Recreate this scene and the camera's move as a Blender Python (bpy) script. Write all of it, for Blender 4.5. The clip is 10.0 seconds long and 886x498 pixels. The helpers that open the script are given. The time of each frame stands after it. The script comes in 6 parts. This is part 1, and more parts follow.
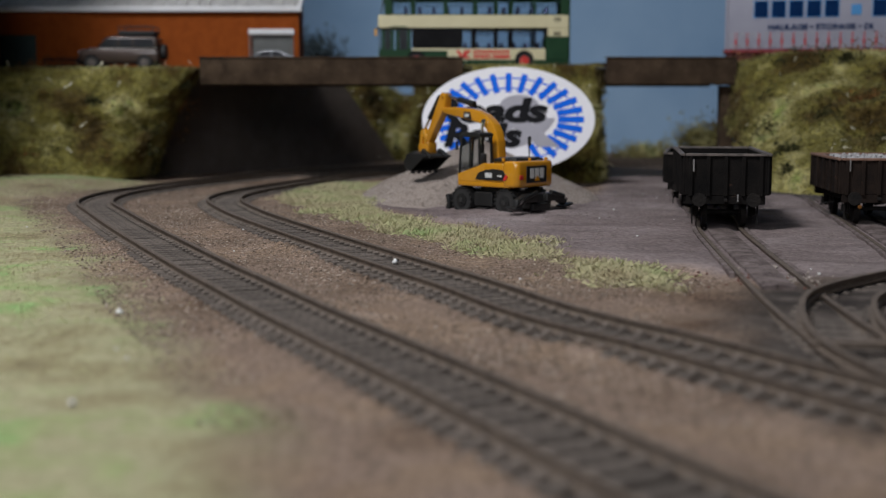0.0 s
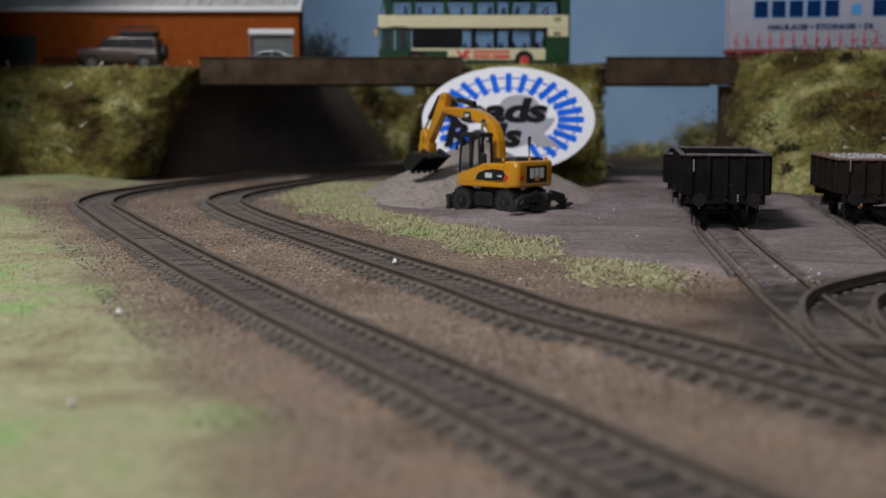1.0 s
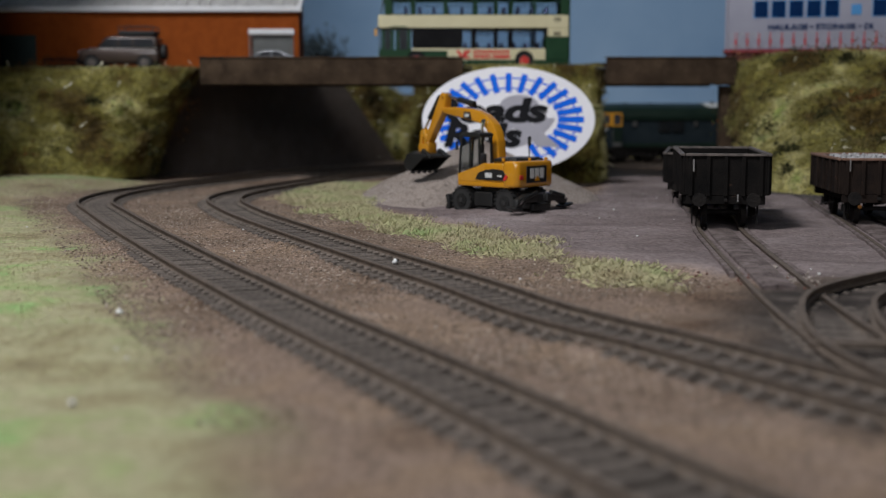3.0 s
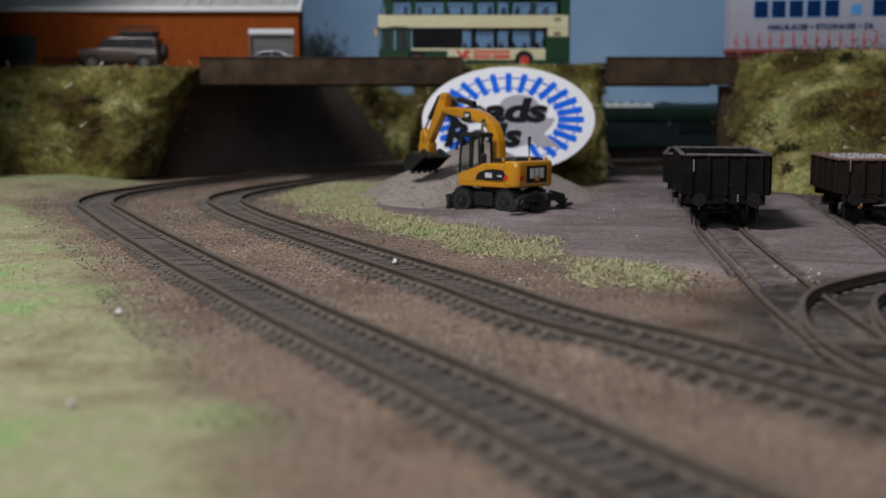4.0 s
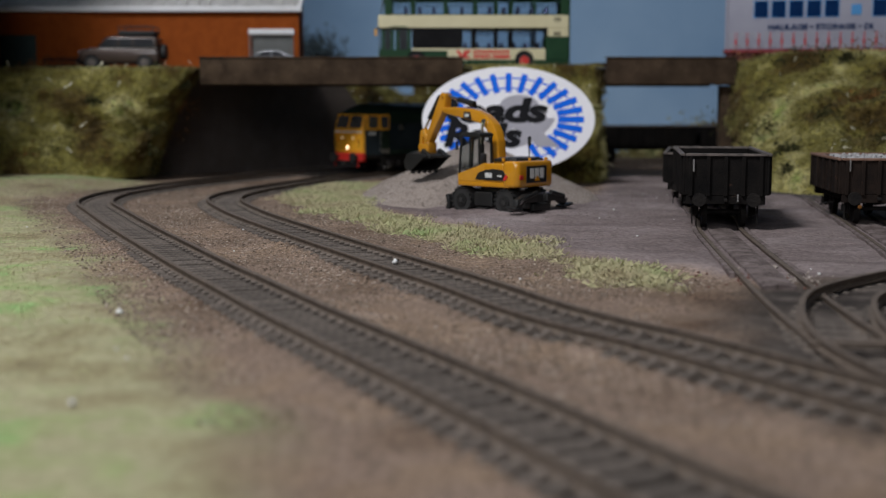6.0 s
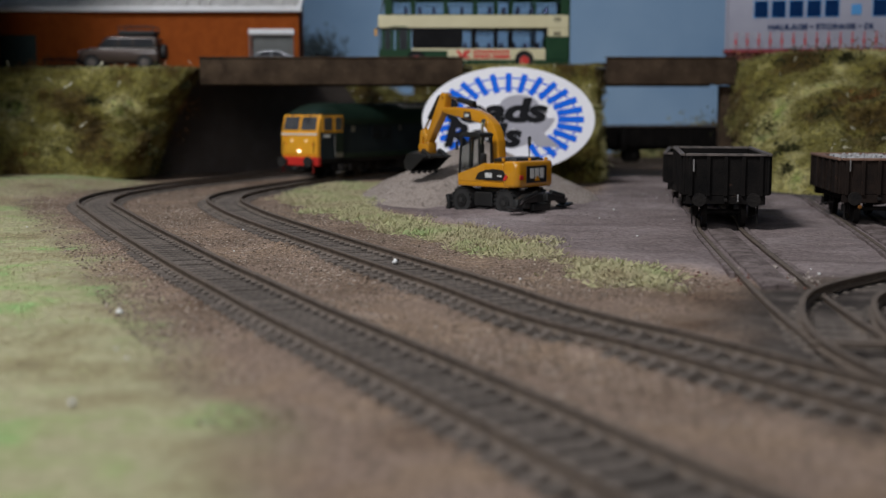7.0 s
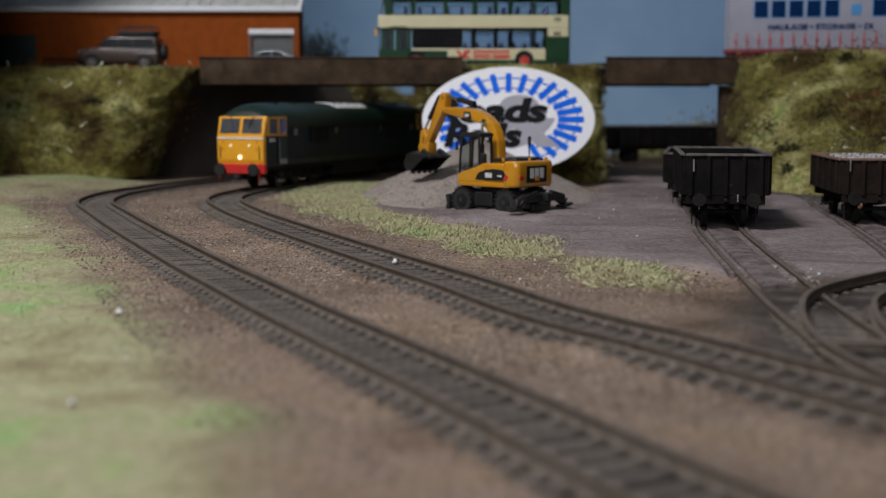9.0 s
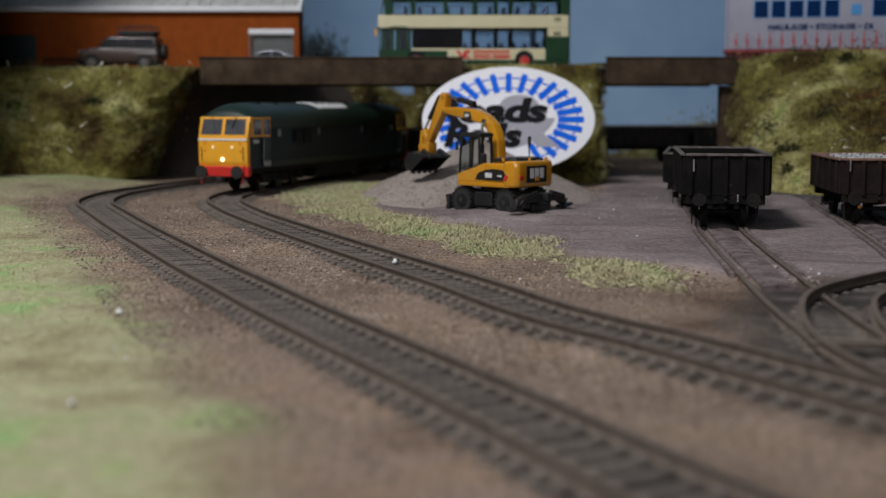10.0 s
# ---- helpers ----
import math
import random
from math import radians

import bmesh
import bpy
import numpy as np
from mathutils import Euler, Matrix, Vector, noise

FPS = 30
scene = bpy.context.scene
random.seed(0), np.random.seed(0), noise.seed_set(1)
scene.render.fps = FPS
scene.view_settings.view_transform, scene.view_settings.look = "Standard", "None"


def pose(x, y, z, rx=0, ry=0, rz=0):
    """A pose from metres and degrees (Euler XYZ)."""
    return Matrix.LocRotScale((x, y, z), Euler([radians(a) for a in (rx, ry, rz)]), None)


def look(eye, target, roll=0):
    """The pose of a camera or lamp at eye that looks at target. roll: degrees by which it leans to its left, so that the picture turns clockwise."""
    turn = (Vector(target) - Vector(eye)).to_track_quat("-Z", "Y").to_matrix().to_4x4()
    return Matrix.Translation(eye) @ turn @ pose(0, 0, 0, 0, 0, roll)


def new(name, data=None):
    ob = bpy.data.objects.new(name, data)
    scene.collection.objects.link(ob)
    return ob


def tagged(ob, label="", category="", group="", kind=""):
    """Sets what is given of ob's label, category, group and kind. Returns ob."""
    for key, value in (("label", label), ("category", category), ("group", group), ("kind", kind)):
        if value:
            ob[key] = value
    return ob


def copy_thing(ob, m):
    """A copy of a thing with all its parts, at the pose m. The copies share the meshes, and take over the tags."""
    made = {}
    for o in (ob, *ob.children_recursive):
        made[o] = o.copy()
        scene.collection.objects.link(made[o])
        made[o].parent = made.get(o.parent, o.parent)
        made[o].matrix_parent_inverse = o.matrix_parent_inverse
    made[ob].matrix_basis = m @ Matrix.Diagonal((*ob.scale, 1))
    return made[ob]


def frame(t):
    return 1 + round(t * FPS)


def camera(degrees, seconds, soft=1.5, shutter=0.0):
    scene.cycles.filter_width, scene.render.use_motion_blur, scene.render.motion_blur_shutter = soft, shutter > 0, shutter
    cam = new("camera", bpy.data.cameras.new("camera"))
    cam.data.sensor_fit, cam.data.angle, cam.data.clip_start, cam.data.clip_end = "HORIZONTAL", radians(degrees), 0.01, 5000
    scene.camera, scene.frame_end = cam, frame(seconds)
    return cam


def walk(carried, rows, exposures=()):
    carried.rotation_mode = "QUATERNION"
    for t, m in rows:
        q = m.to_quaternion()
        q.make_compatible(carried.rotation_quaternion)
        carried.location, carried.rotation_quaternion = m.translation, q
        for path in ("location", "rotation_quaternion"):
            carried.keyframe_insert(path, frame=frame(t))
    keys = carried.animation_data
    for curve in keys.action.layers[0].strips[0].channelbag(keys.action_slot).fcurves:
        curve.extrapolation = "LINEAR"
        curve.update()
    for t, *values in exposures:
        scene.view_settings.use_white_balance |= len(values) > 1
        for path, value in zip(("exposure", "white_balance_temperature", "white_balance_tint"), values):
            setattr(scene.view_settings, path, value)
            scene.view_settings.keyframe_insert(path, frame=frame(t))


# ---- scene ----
# Lengths in the building code are millimetres; part() turns them into metres.
MM = 0.001
cam = camera(39.6, 10.0, soft=1.1)
cam.data.dof.use_dof = True
cam.data.dof.focus_distance = 0.475
cam.data.dof.aperture_fstop = 14.5
CAM_POSE = pose(0.0, 0.0, 0.055, 90 - 6.73, 0, 0)
walk(cam, [(0.0, CAM_POSE), (10.0, CAM_POSE)], exposures=[(0.0, 0.0), (10.0, 0.0)])

# ---- world and lamps ----
world = bpy.data.worlds.new("room_air")
scene.world = world
world.use_nodes = True
world.node_tree.nodes["Background"].inputs[0].default_value = (0.55, 0.65, 0.8, 1)
world.node_tree.nodes["Background"].inputs[1].default_value = 0.065


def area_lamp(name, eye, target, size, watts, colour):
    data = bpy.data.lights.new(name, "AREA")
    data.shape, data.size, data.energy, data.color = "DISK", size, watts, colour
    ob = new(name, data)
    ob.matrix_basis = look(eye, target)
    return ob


area_lamp("ceiling_lamp_main", (-0.48, 0.06, 0.95), (-0.02, 0.45, 0.0), 0.32, 11.9, (0.96, 0.97, 1.0))
# Fill lamp added low behind the camera; it brightens the sign and bridge wall.
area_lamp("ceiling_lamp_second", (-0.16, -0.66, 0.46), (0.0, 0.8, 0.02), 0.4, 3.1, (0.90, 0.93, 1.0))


# ---- materials ----
def rgba(c):
    return (c[0], c[1], c[2], 1.0)


def mat(name, a, b=None, rough=0.7, metal=0.0, scale=300.0, bump=0.0, bump_scale=900.0, speck=None, speck_amount=0.0, speck_scale=1500.0,
        coat=0.0, vary=0.0, spec=0.5):
    """Two colours mixed by noise at two scales, optional specks, fine relief and a change from piece to piece."""
    m = bpy.data.materials.new(name)
    m.use_nodes = True
    nt = m.node_tree
    bsdf = nt.nodes["Principled BSDF"]
    co = nt.nodes.new("ShaderNodeTexCoord")
    n1 = nt.nodes.new("ShaderNodeTexNoise")
    n1.inputs["Scale"].default_value, n1.inputs["Detail"].default_value, n1.inputs["Roughness"].default_value = scale, 8, 0.65
    nt.links.new(co.outputs["Object"], n1.inputs["Vector"])
    ramp = nt.nodes.new("ShaderNodeValToRGB")
    ramp.color_ramp.elements[0].position, ramp.color_ramp.elements[1].position = 0.35, 0.65
    b = b or tuple(min(1, v * 1.25) for v in a)
    ramp.color_ramp.elements[0].color, ramp.color_ramp.elements[1].color = rgba(a), rgba(b)
    nt.links.new(n1.outputs["Fac"], ramp.inputs["Fac"])
    last = ramp.outputs["Color"]
    if speck:
        n3 = nt.nodes.new("ShaderNodeTexNoise")
        n3.inputs["Scale"].default_value, n3.inputs["Detail"].default_value = speck_scale, 4
        nt.links.new(co.outputs["Object"], n3.inputs["Vector"])
        r3 = nt.nodes.new("ShaderNodeValToRGB")
        r3.color_ramp.elements[0].position, r3.color_ramp.elements[1].position = 0.68 - speck_amount, 0.74 - speck_amount
        nt.links.new(n3.outputs["Fac"], r3.inputs["Fac"])
        mx = nt.nodes.new("ShaderNodeMix")
        mx.data_type = "RGBA"
        nt.links.new(r3.outputs["Color"], mx.inputs[0])
        nt.links.new(last, mx.inputs[6])
        mx.inputs[7].default_value = rgba(speck)
        last = mx.outputs[2]
    if vary:
        info = nt.nodes.new("ShaderNodeObjectInfo")
        hs = nt.nodes.new("ShaderNodeHueSaturation")
        mr = nt.nodes.new("ShaderNodeMapRange")
        mr.inputs[3].default_value, mr.inputs[4].default_value = 1 - vary, 1 + vary
        nt.links.new(info.outputs["Random"], mr.inputs[0])
        nt.links.new(mr.outputs[0], hs.inputs["Value"])
        nt.links.new(last, hs.inputs["Color"])
        last = hs.outputs["Color"]
    nt.links.new(last, bsdf.inputs["Base Color"])
    bsdf.inputs["Roughness"].default_value, bsdf.inputs["Metallic"].default_value = rough, metal
    bsdf.inputs["Coat Weight"].default_value = coat
    bsdf.inputs["Specular IOR Level"].default_value = spec
    if bump:
        n2 = nt.nodes.new("ShaderNodeTexNoise")
        n2.inputs["Scale"].default_value, n2.inputs["Detail"].default_value = bump_scale, 6
        nt.links.new(co.outputs["Object"], n2.inputs["Vector"])
        bp = nt.nodes.new("ShaderNodeBump")
        bp.inputs["Strength"].default_value, bp.inputs["Distance"].default_value = bump, 0.001
        nt.links.new(n2.outputs["Fac"], bp.inputs["Height"])
        nt.links.new(bp.outputs["Normal"], bsdf.inputs["Normal"])
    return m


def glass(name, tint, rough=0.05):
    m = bpy.data.materials.new(name)
    m.use_nodes = True
    b = m.node_tree.nodes["Principled BSDF"]
    b.inputs["Base Color"].default_value = rgba(tint)
    b.inputs["Transmission Weight"].default_value, b.inputs["Roughness"].default_value, b.inputs["IOR"].default_value = 1.0, rough, 1.2
    return m


def glow(name, colour, strength):
    m = bpy.data.materials.new(name)
    m.use_nodes = True
    b = m.node_tree.nodes["Principled BSDF"]
    b.inputs["Base Color"].default_value = rgba(colour)
    b.inputs["Emission Color"].default_value, b.inputs["Emission Strength"].default_value = rgba(colour), strength
    return m


M = {}
M["rail"] = mat("weathered_rail", (0.085, 0.064, 0.050), (0.175, 0.135, 0.105), 0.65, 0.2, 400, 0.3, 2500)
M["sleeper"] = mat("weathered_sleeper", (0.075, 0.061, 0.052), (0.185, 0.152, 0.128), 0.9, 0, 500, 0.5, 2500, vary=0.2)
M["beam"] = mat("dark_timber_beam", (0.034, 0.022, 0.014), (0.078, 0.052, 0.033), 0.85, 0, 90, 0.5, 1200, (0.11, 0.08, 0.055), 0.02, 500, spec=0.15)
M["abutment"] = mat("black_brown_card", (0.095, 0.074, 0.060), (0.13, 0.102, 0.085), 0.9, 0, 60, 0.3, 900)
M["brick"] = mat("orange_brick_print", (0.23, 0.050, 0.007), (0.29, 0.067, 0.010), 0.85, 0, 120, 0.3, 1500, (0.20, 0.045, 0.01), 0.05, 500, spec=0.15)
M["roof"] = mat("grey_roof_sheet", (0.40, 0.39, 0.38), (0.56, 0.55, 0.53), 0.7, 0, 120)
M["white"] = mat("white_plastic", (0.72, 0.72, 0.74), (0.8, 0.8, 0.82), 0.45, 0, 100)
M["side"] = mat("plain_black_shade_board", (0.05, 0.05, 0.055), (0.07, 0.07, 0.075), 0.9, 0, 5)
M["sky"] = mat("painted_blue_backdrop", (0.25, 0.41, 0.63), (0.35, 0.52, 0.73), 0.9, 0, 4, spec=0.1)
M["road"] = mat("grey_road_card", (0.07, 0.07, 0.07), (0.1, 0.1, 0.1), 0.9, 0, 200, 0.3)
M["room"] = mat("dull_room_wall", (0.22, 0.21, 0.2), (0.26, 0.25, 0.24), 0.9, 0, 2)
M["gravel"] = mat("grey_fine_gravel", (0.25, 0.205, 0.178), (0.45, 0.38, 0.335), 0.95, 0, 700, 0.8, 1800)


# ---- mesh helpers ----
def part(name, bm, material, parent=None, label="", smooth=False):
    """Links a bmesh in millimetres as one mesh object under a thing or a part."""
    me = bpy.data.meshes.new(name)
    bmesh.ops.scale(bm, vec=(MM, MM, MM), verts=bm.verts)
    bm.to_mesh(me)
    bm.free()
    me.materials.append(material)
    me.polygons.foreach_set("use_smooth", [True] * len(me.polygons))
    if not smooth:
        me.set_sharp_from_angle(angle=radians(34))
    ob = new(name, me)
    ob.parent = parent
    if label:
        tagged(ob, label)
    return ob


def empty(name, x=0, y=0, z=0, rz=0, parent=None):
    ob = new(name)
    ob.empty_display_size = 0.01
    ob.matrix_basis = pose(x * MM, y * MM, z * MM, 0, 0, rz)
    ob.parent = parent
    return ob


def box(bm, x0, x1, y0, y1, z0, z1, bevel=0.0, seg=1):
    r = bmesh.ops.create_cube(bm, size=1)
    for v in r["verts"]:
        v.co = (x0 + (v.co.x + 0.5) * (x1 - x0), y0 + (v.co.y + 0.5) * (y1 - y0), z0 + (v.co.z + 0.5) * (z1 - z0))
    if bevel:
        es = list({e for v in r["verts"] for e in v.link_edges})
        bmesh.ops.bevel(bm, geom=es, offset=bevel, segments=max(seg, 3 if bevel > 0.5 else 1), affect="EDGES", profile=0.5)
    return bm


def cube(x0, x1, y0, y1, z0, z1, bevel=0.0, seg=1):
    return box(bmesh.new(), x0, x1, y0, y1, z0, z1, bevel, seg)


def rod(bm, a, b, r, seg=10, r2=None):
    """A cylinder or cone from point a to point b."""
    a, b = Vector(a), Vector(b)
    d = b - a
    m = Matrix.Translation((a + b) / 2) @ d.to_track_quat("Z", "Y").to_matrix().to_4x4()
    bmesh.ops.create_cone(bm, cap_ends=True, segments=seg, radius1=r, radius2=r if r2 is None else r2, depth=d.length, matrix=m)
    return bm


def prism(bm, pts, axis, lo, hi, bevel=0.0):
    """A flat outline drawn across two axes and thickened along the third, from lo to hi."""
    def at(p, w):
        return {"x": (w, p[0], p[1]), "y": (p[0], w, p[1]), "z": (p[0], p[1], w)}[axis]
    va = [bm.verts.new(at(p, lo)) for p in pts]
    vb = [bm.verts.new(at(p, hi)) for p in pts]
    fs = [bm.faces.new(va), bm.faces.new(vb[::-1])]
    n = len(pts)
    for i in range(n):
        fs.append(bm.faces.new((va[i], vb[i], vb[(i + 1) % n], va[(i + 1) % n])))
    bmesh.ops.recalc_face_normals(bm, faces=fs)
    if bevel:
        bmesh.ops.bevel(bm, geom=list({e for f in fs for e in f.edges}), offset=bevel, segments=3 if bevel > 0.3 else 1, affect="EDGES", profile=0.5)
    return bm


def fbm(x, y, z=0.0, scale=0.02, octaves=4):
    return noise.fractal(Vector((x * scale, y * scale, z * scale)), 1.0, 2.0, octaves)


def smooth_path(points, step=2.0, rounds=3):
    """A smooth line through plan points, resampled at even steps."""
    p = [Vector((a, b)) for a, b in points]
    out = []
    for i in range(len(p) - 1):
        p0, p1, p2, p3 = p[max(i - 1, 0)], p[i], p[i + 1], p[min(i + 2, len(p) - 1)]
        k = max(2, int((p2 - p1).length / step))
        for j in range(k):
            t = j / k
            out.append(0.5 * (2 * p1 + (p2 - p0) * t + (2 * p0 - 5 * p1 + 4 * p2 - p3) * t * t + (3 * p1 - p0 - 3 * p2 + p3) * t ** 3))
    out.append(p[-1])
    for _ in range(rounds * 6):
        out = [out[0]] + [(out[i - 1] + 2 * out[i] + out[i + 1]) / 4 for i in range(1, len(out) - 1)] + [out[-1]]
    dist = [0.0]
    for a, b in zip(out, out[1:]):
        dist.append(dist[-1] + (b - a).length)
    return out, dist


def along(path, s):
    """Place and direction at the distance s on a path."""
    pts, dist = path
    i = min(max(int(np.searchsorted(dist, s)) - 1, 0), len(pts) - 2)
    t = (s - dist[i]) / max(1e-6, dist[i + 1] - dist[i])
    a, b = pts[max(i - 2, 0)], pts[min(i + 3, len(pts) - 1)]
    return pts[i].lerp(pts[i + 1], t), (b - a).normalized()


def sweep(bm, pts, profile, offset):
    """Drags a profile (sideways, height) along plan points, shifted sideways by offset."""
    rings = []
    for i, p in enumerate(pts):
        d = (pts[min(i + 1, len(pts) - 1)] - pts[max(i - 1, 0)]).normalized()
        n = Vector((d.y, -d.x))
        rings.append([bm.verts.new((p.x + n.x * (offset + a), p.y + n.y * (offset + a), z)) for a, z in profile])
    k = len(profile)
    for r, q in zip(rings, rings[1:]):
        for j in range(k):
            bm.faces.new((r[j], r[(j + 1) % k], q[(j + 1) % k], q[j]))
    bm.faces.new(rings[0])
    bm.faces.new(rings[-1][::-1])
    bmesh.ops.recalc_face_normals(bm, faces=bm.faces[:])
    return bm


# ---- the plan ----
RAILHEAD = 5.0
TRACK_NEAR = smooth_path([(113, 0), (87, 52), (62, 104), (32, 157), (13.3, 197), (1, 223), (-20.2, 266), (-37.2, 301), (-56.8, 344), (-72.4, 377.5), (-87.6, 412), (-106.3, 455),
                          (-132.1, 515), (-160.6, 584.5), (-180, 634), (-187, 675), (-185, 722), (-168, 790), (-153, 830), (-132, 880), (-102, 940), (-58, 1008), (5, 1070), (90, 1118), (190, 1145), (340, 1160), (640, 1164)])
TRACK_FAR = smooth_path([(193, 0), (144, 85), (104, 160), (63.5, 233), (47, 263), (34.5, 282), (21, 308.5), (8.5, 341), (-12, 387), (-33.4, 435), (-51.2, 476), (-68.2, 516), (-92.1, 575),
                         (-115, 646), (-119, 687), (-113, 729), (-100, 779), (-83, 830), (-60, 885), (-22, 948), (30, 1003), (100, 1047), (190, 1076), (341, 1096), (500, 1102), (900, 1106), (1700, 1110), (2700, 1112)])


def inside(poly, x, y):
    c = False
    n = len(poly)
    for i in range(n):
        (x1, y1), (x2, y2) = poly[i], poly[i - 1]
        if (y1 > y) != (y2 > y) and x < (x2 - x1) * (y - y1) / (y2 - y1) + x1:
            c = not c
    return c


def poly_dist(poly, x, y):
    """Distance to the outline, positive inside."""
    best = 1e9
    n = len(poly)
    for i in range(n):
        (x1, y1), (x2, y2) = poly[i], poly[i - 1]
        dx, dy = x2 - x1, y2 - y1
        t = max(0, min(1, ((x - x1) * dx + (y - y1) * dy) / (dx * dx + dy * dy)))
        best = min(best, math.hypot(x - x1 - t * dx, y - y1 - t * dy))
    return best if inside(poly, x, y) else -best


GRASS_NEAR = [(-800, 860), (-195, 860), (-197, 800), (-224, 735), (-236, 690), (-180, 555), (-114, 403), (-81, 316), (-56, 259), (-36, 204), (-25, 170), (-5, 90), (10, 0), (-800, 0)]
GRASS_MID = [(-93, 711), (-83, 810), (-32, 839), (-31, 734), (-39, 634), (-17, 586), (26, 498), (46, 425), (65, 410), (75, 383), (66, 353), (45, 365), (34, 418), (13, 450),
             (-14, 498), (-43, 572), (-69, 617)]
YARD = [(-20, 600), (26, 500), (46, 427), (80, 400), (95, 370), (140, 375), (420, 372), (420, 900), (120, 900), (90, 720), (-20, 760), (-45, 650)]


def path_gap(path, x, y):
    pts = PATH_ARRAYS[id(path)]
    return math.sqrt(((pts - (x, y)) ** 2).sum(1).min())


# sidings: a straight one under the empty wagons, the points and the stone wagon's line
SIDING_A = smooth_path([(150, 760), (143, 700), (137, 655), (126, 565), (116.5, 515), (109, 455), (102, 392), (96, 337), (92, 290), (90, 245), (94, 195)])
SIDING_B = smooth_path([(330, 440), (250, 425), (200, 408), (160, 380), (130, 353), (108, 327), (97, 298), (91, 270), (90, 245), (97, 195), (117, 140)])
SIDING_C = smooth_path([(215, 700), (200, 620), (191, 563), (183, 520), (171, 455), (158, 390), (146, 330), (135, 270)])
PATH_ARRAYS = {id(p): np.array([tuple(v) for v in p[0]][::2]) for p in (TRACK_NEAR, TRACK_FAR, SIDING_A, SIDING_B, SIDING_C)}


def ramp01(v, a, b):
    t = max(0.0, min(1.0, (v - a) / (b - a)))
    return t * t * (3 - 2 * t)


def mound_height(x, y):
    """The heap, dug away where the excavator stands."""
    r = math.hypot((x - MOUND[0]) / MOUND[2], (y - MOUND[1]) / MOUND[3])
    if r >= 1:
        return 0.0
    c, q = math.cos(radians(46)), math.sin(radians(46))
    lx, ly = (x - 30) * c + (y - 610) * q, -(x - 30) * q + (y - 610) * c
    gap = math.hypot(max(0, abs(lx) - 15), max(0, abs(ly + 3) - 27))
    return 33 * (1 - r) ** 0.95 * ramp01(gap, 0, 26)


MOUND = (20, 716, 70, 112)


def ground_height(x, y, near=None, far=None):
    z = 0.5 + 0.9 * fbm(x, y, 0, 0.012) + 0.35 * fbm(x, y, 5, 0.08)
    near = path_gap(TRACK_NEAR, x, y) if near is None else near
    far = path_gap(TRACK_FAR, x, y) if far is None else far
    g = min(near, far)
    z += 1.0 * (1 - ramp01(g, 18, 34))
    if g < 18:
        z = z * ramp01(g, 14.2, 18) + (1 - ramp01(g, 14.2, 18)) * (0.5 + 1.6 * ramp01(g, 11.0, 13.6) + 1.7 * ramp01(fbm(x, y, 8, 0.014), 0.30, 0.5))
    # the ground climbs towards the left bank
    z += 6.0 * ramp01(y, 640, 840) * ramp01(-x, 195, 260)
    return z


def grid_axis(a, b, fine_a, fine_b, fine, coarse):
    out = list(np.arange(a, fine_a, coarse)) + list(np.arange(fine_a, fine_b, fine)) + list(np.arange(fine_b, b + 1, coarse))
    return out


def build_ground():
    xs = grid_axis(-1000, 2400, -300, 330, 3.5, 50)
    ys = grid_axis(-400, 1500, 90, 900, 3.5, 50)
    nx, ny = len(xs), len(ys)
    verts, grass, yard, bed, oil = [], [], [], [], []
    for y in ys:
        for x in xs:
            near, far = path_gap(TRACK_NEAR, x, y), path_gap(TRACK_FAR, x, y)
            z = ground_height(x, y, near, far)
            w = 10 * fbm(x, y, 3, 0.03)
            g = max(ramp01(poly_dist(GRASS_NEAR, x, y) + w, -12, 14), ramp01(poly_dist(GRASS_MID, x, y) + w * 0.6, -2, 12))
            yd = ramp01(poly_dist(YARD, x, y) + w * 0.4, -8, 8)
            points = path_gap(SIDING_B, x, y)
            g *= ramp01(min(near, far), 13, 20) * (1 - 0.45 * ramp01(y, 560, 720))
            z += (2.0 + 1.5 * fbm(x * 0.35, y + 0.25 * x, 17, 0.045)) * yd * ramp01(far, 14, 24) + 1.2 * g
            groove = min(path_gap(SIDING_A, x, y), path_gap(SIDING_C, x, y))
            z += (1.5 - z) * 0.96 * (1 - ramp01(groove, 9.6, 13.5)) * max(yd, ramp01(y, 285, 330)) * ramp01(far, 16, 30)
            k = max(1 - ramp01(min(near, far) + 0.12 * w, 11.5, 15), (1 - ramp01(points + 0.9 * w, 14, 40)) * (1 - 0.8 * yd))
            z += 1.2 * (1 - ramp01(points, 16, 40)) * (1 - yd) * ramp01(far, 14, 22) * ramp01(groove, 11, 17)
            bed.append(k)
            oil.append((1 - ramp01(points + 1.2 * w, 10, 36)) * (1 - 0.85 * yd) * (1 - 0.9 * g))
            verts.append((x * MM, y * MM, z * MM))
            grass.append(g)
            yard.append(yd)
    faces = [(j * nx + i, j * nx + i + 1, (j + 1) * nx + i + 1, (j + 1) * nx + i) for j in range(ny - 1) for i in range(nx - 1)]
    me = bpy.data.meshes.new("ground")
    me.from_pydata(verts, [], faces)
    for name, vals in (("grass", grass), ("yard", yard), ("bed", bed), ("oil", oil)):
        at = me.attributes.new(name, "FLOAT", "POINT")
        at.data.foreach_set("value", vals)
    for p in me.polygons:
        p.use_smooth = True
    me.materials.append(ground_material())
    return tagged(new("ground", me), "brown earth baseboard with grey yard and grass scatter", "ground", kind="structure")


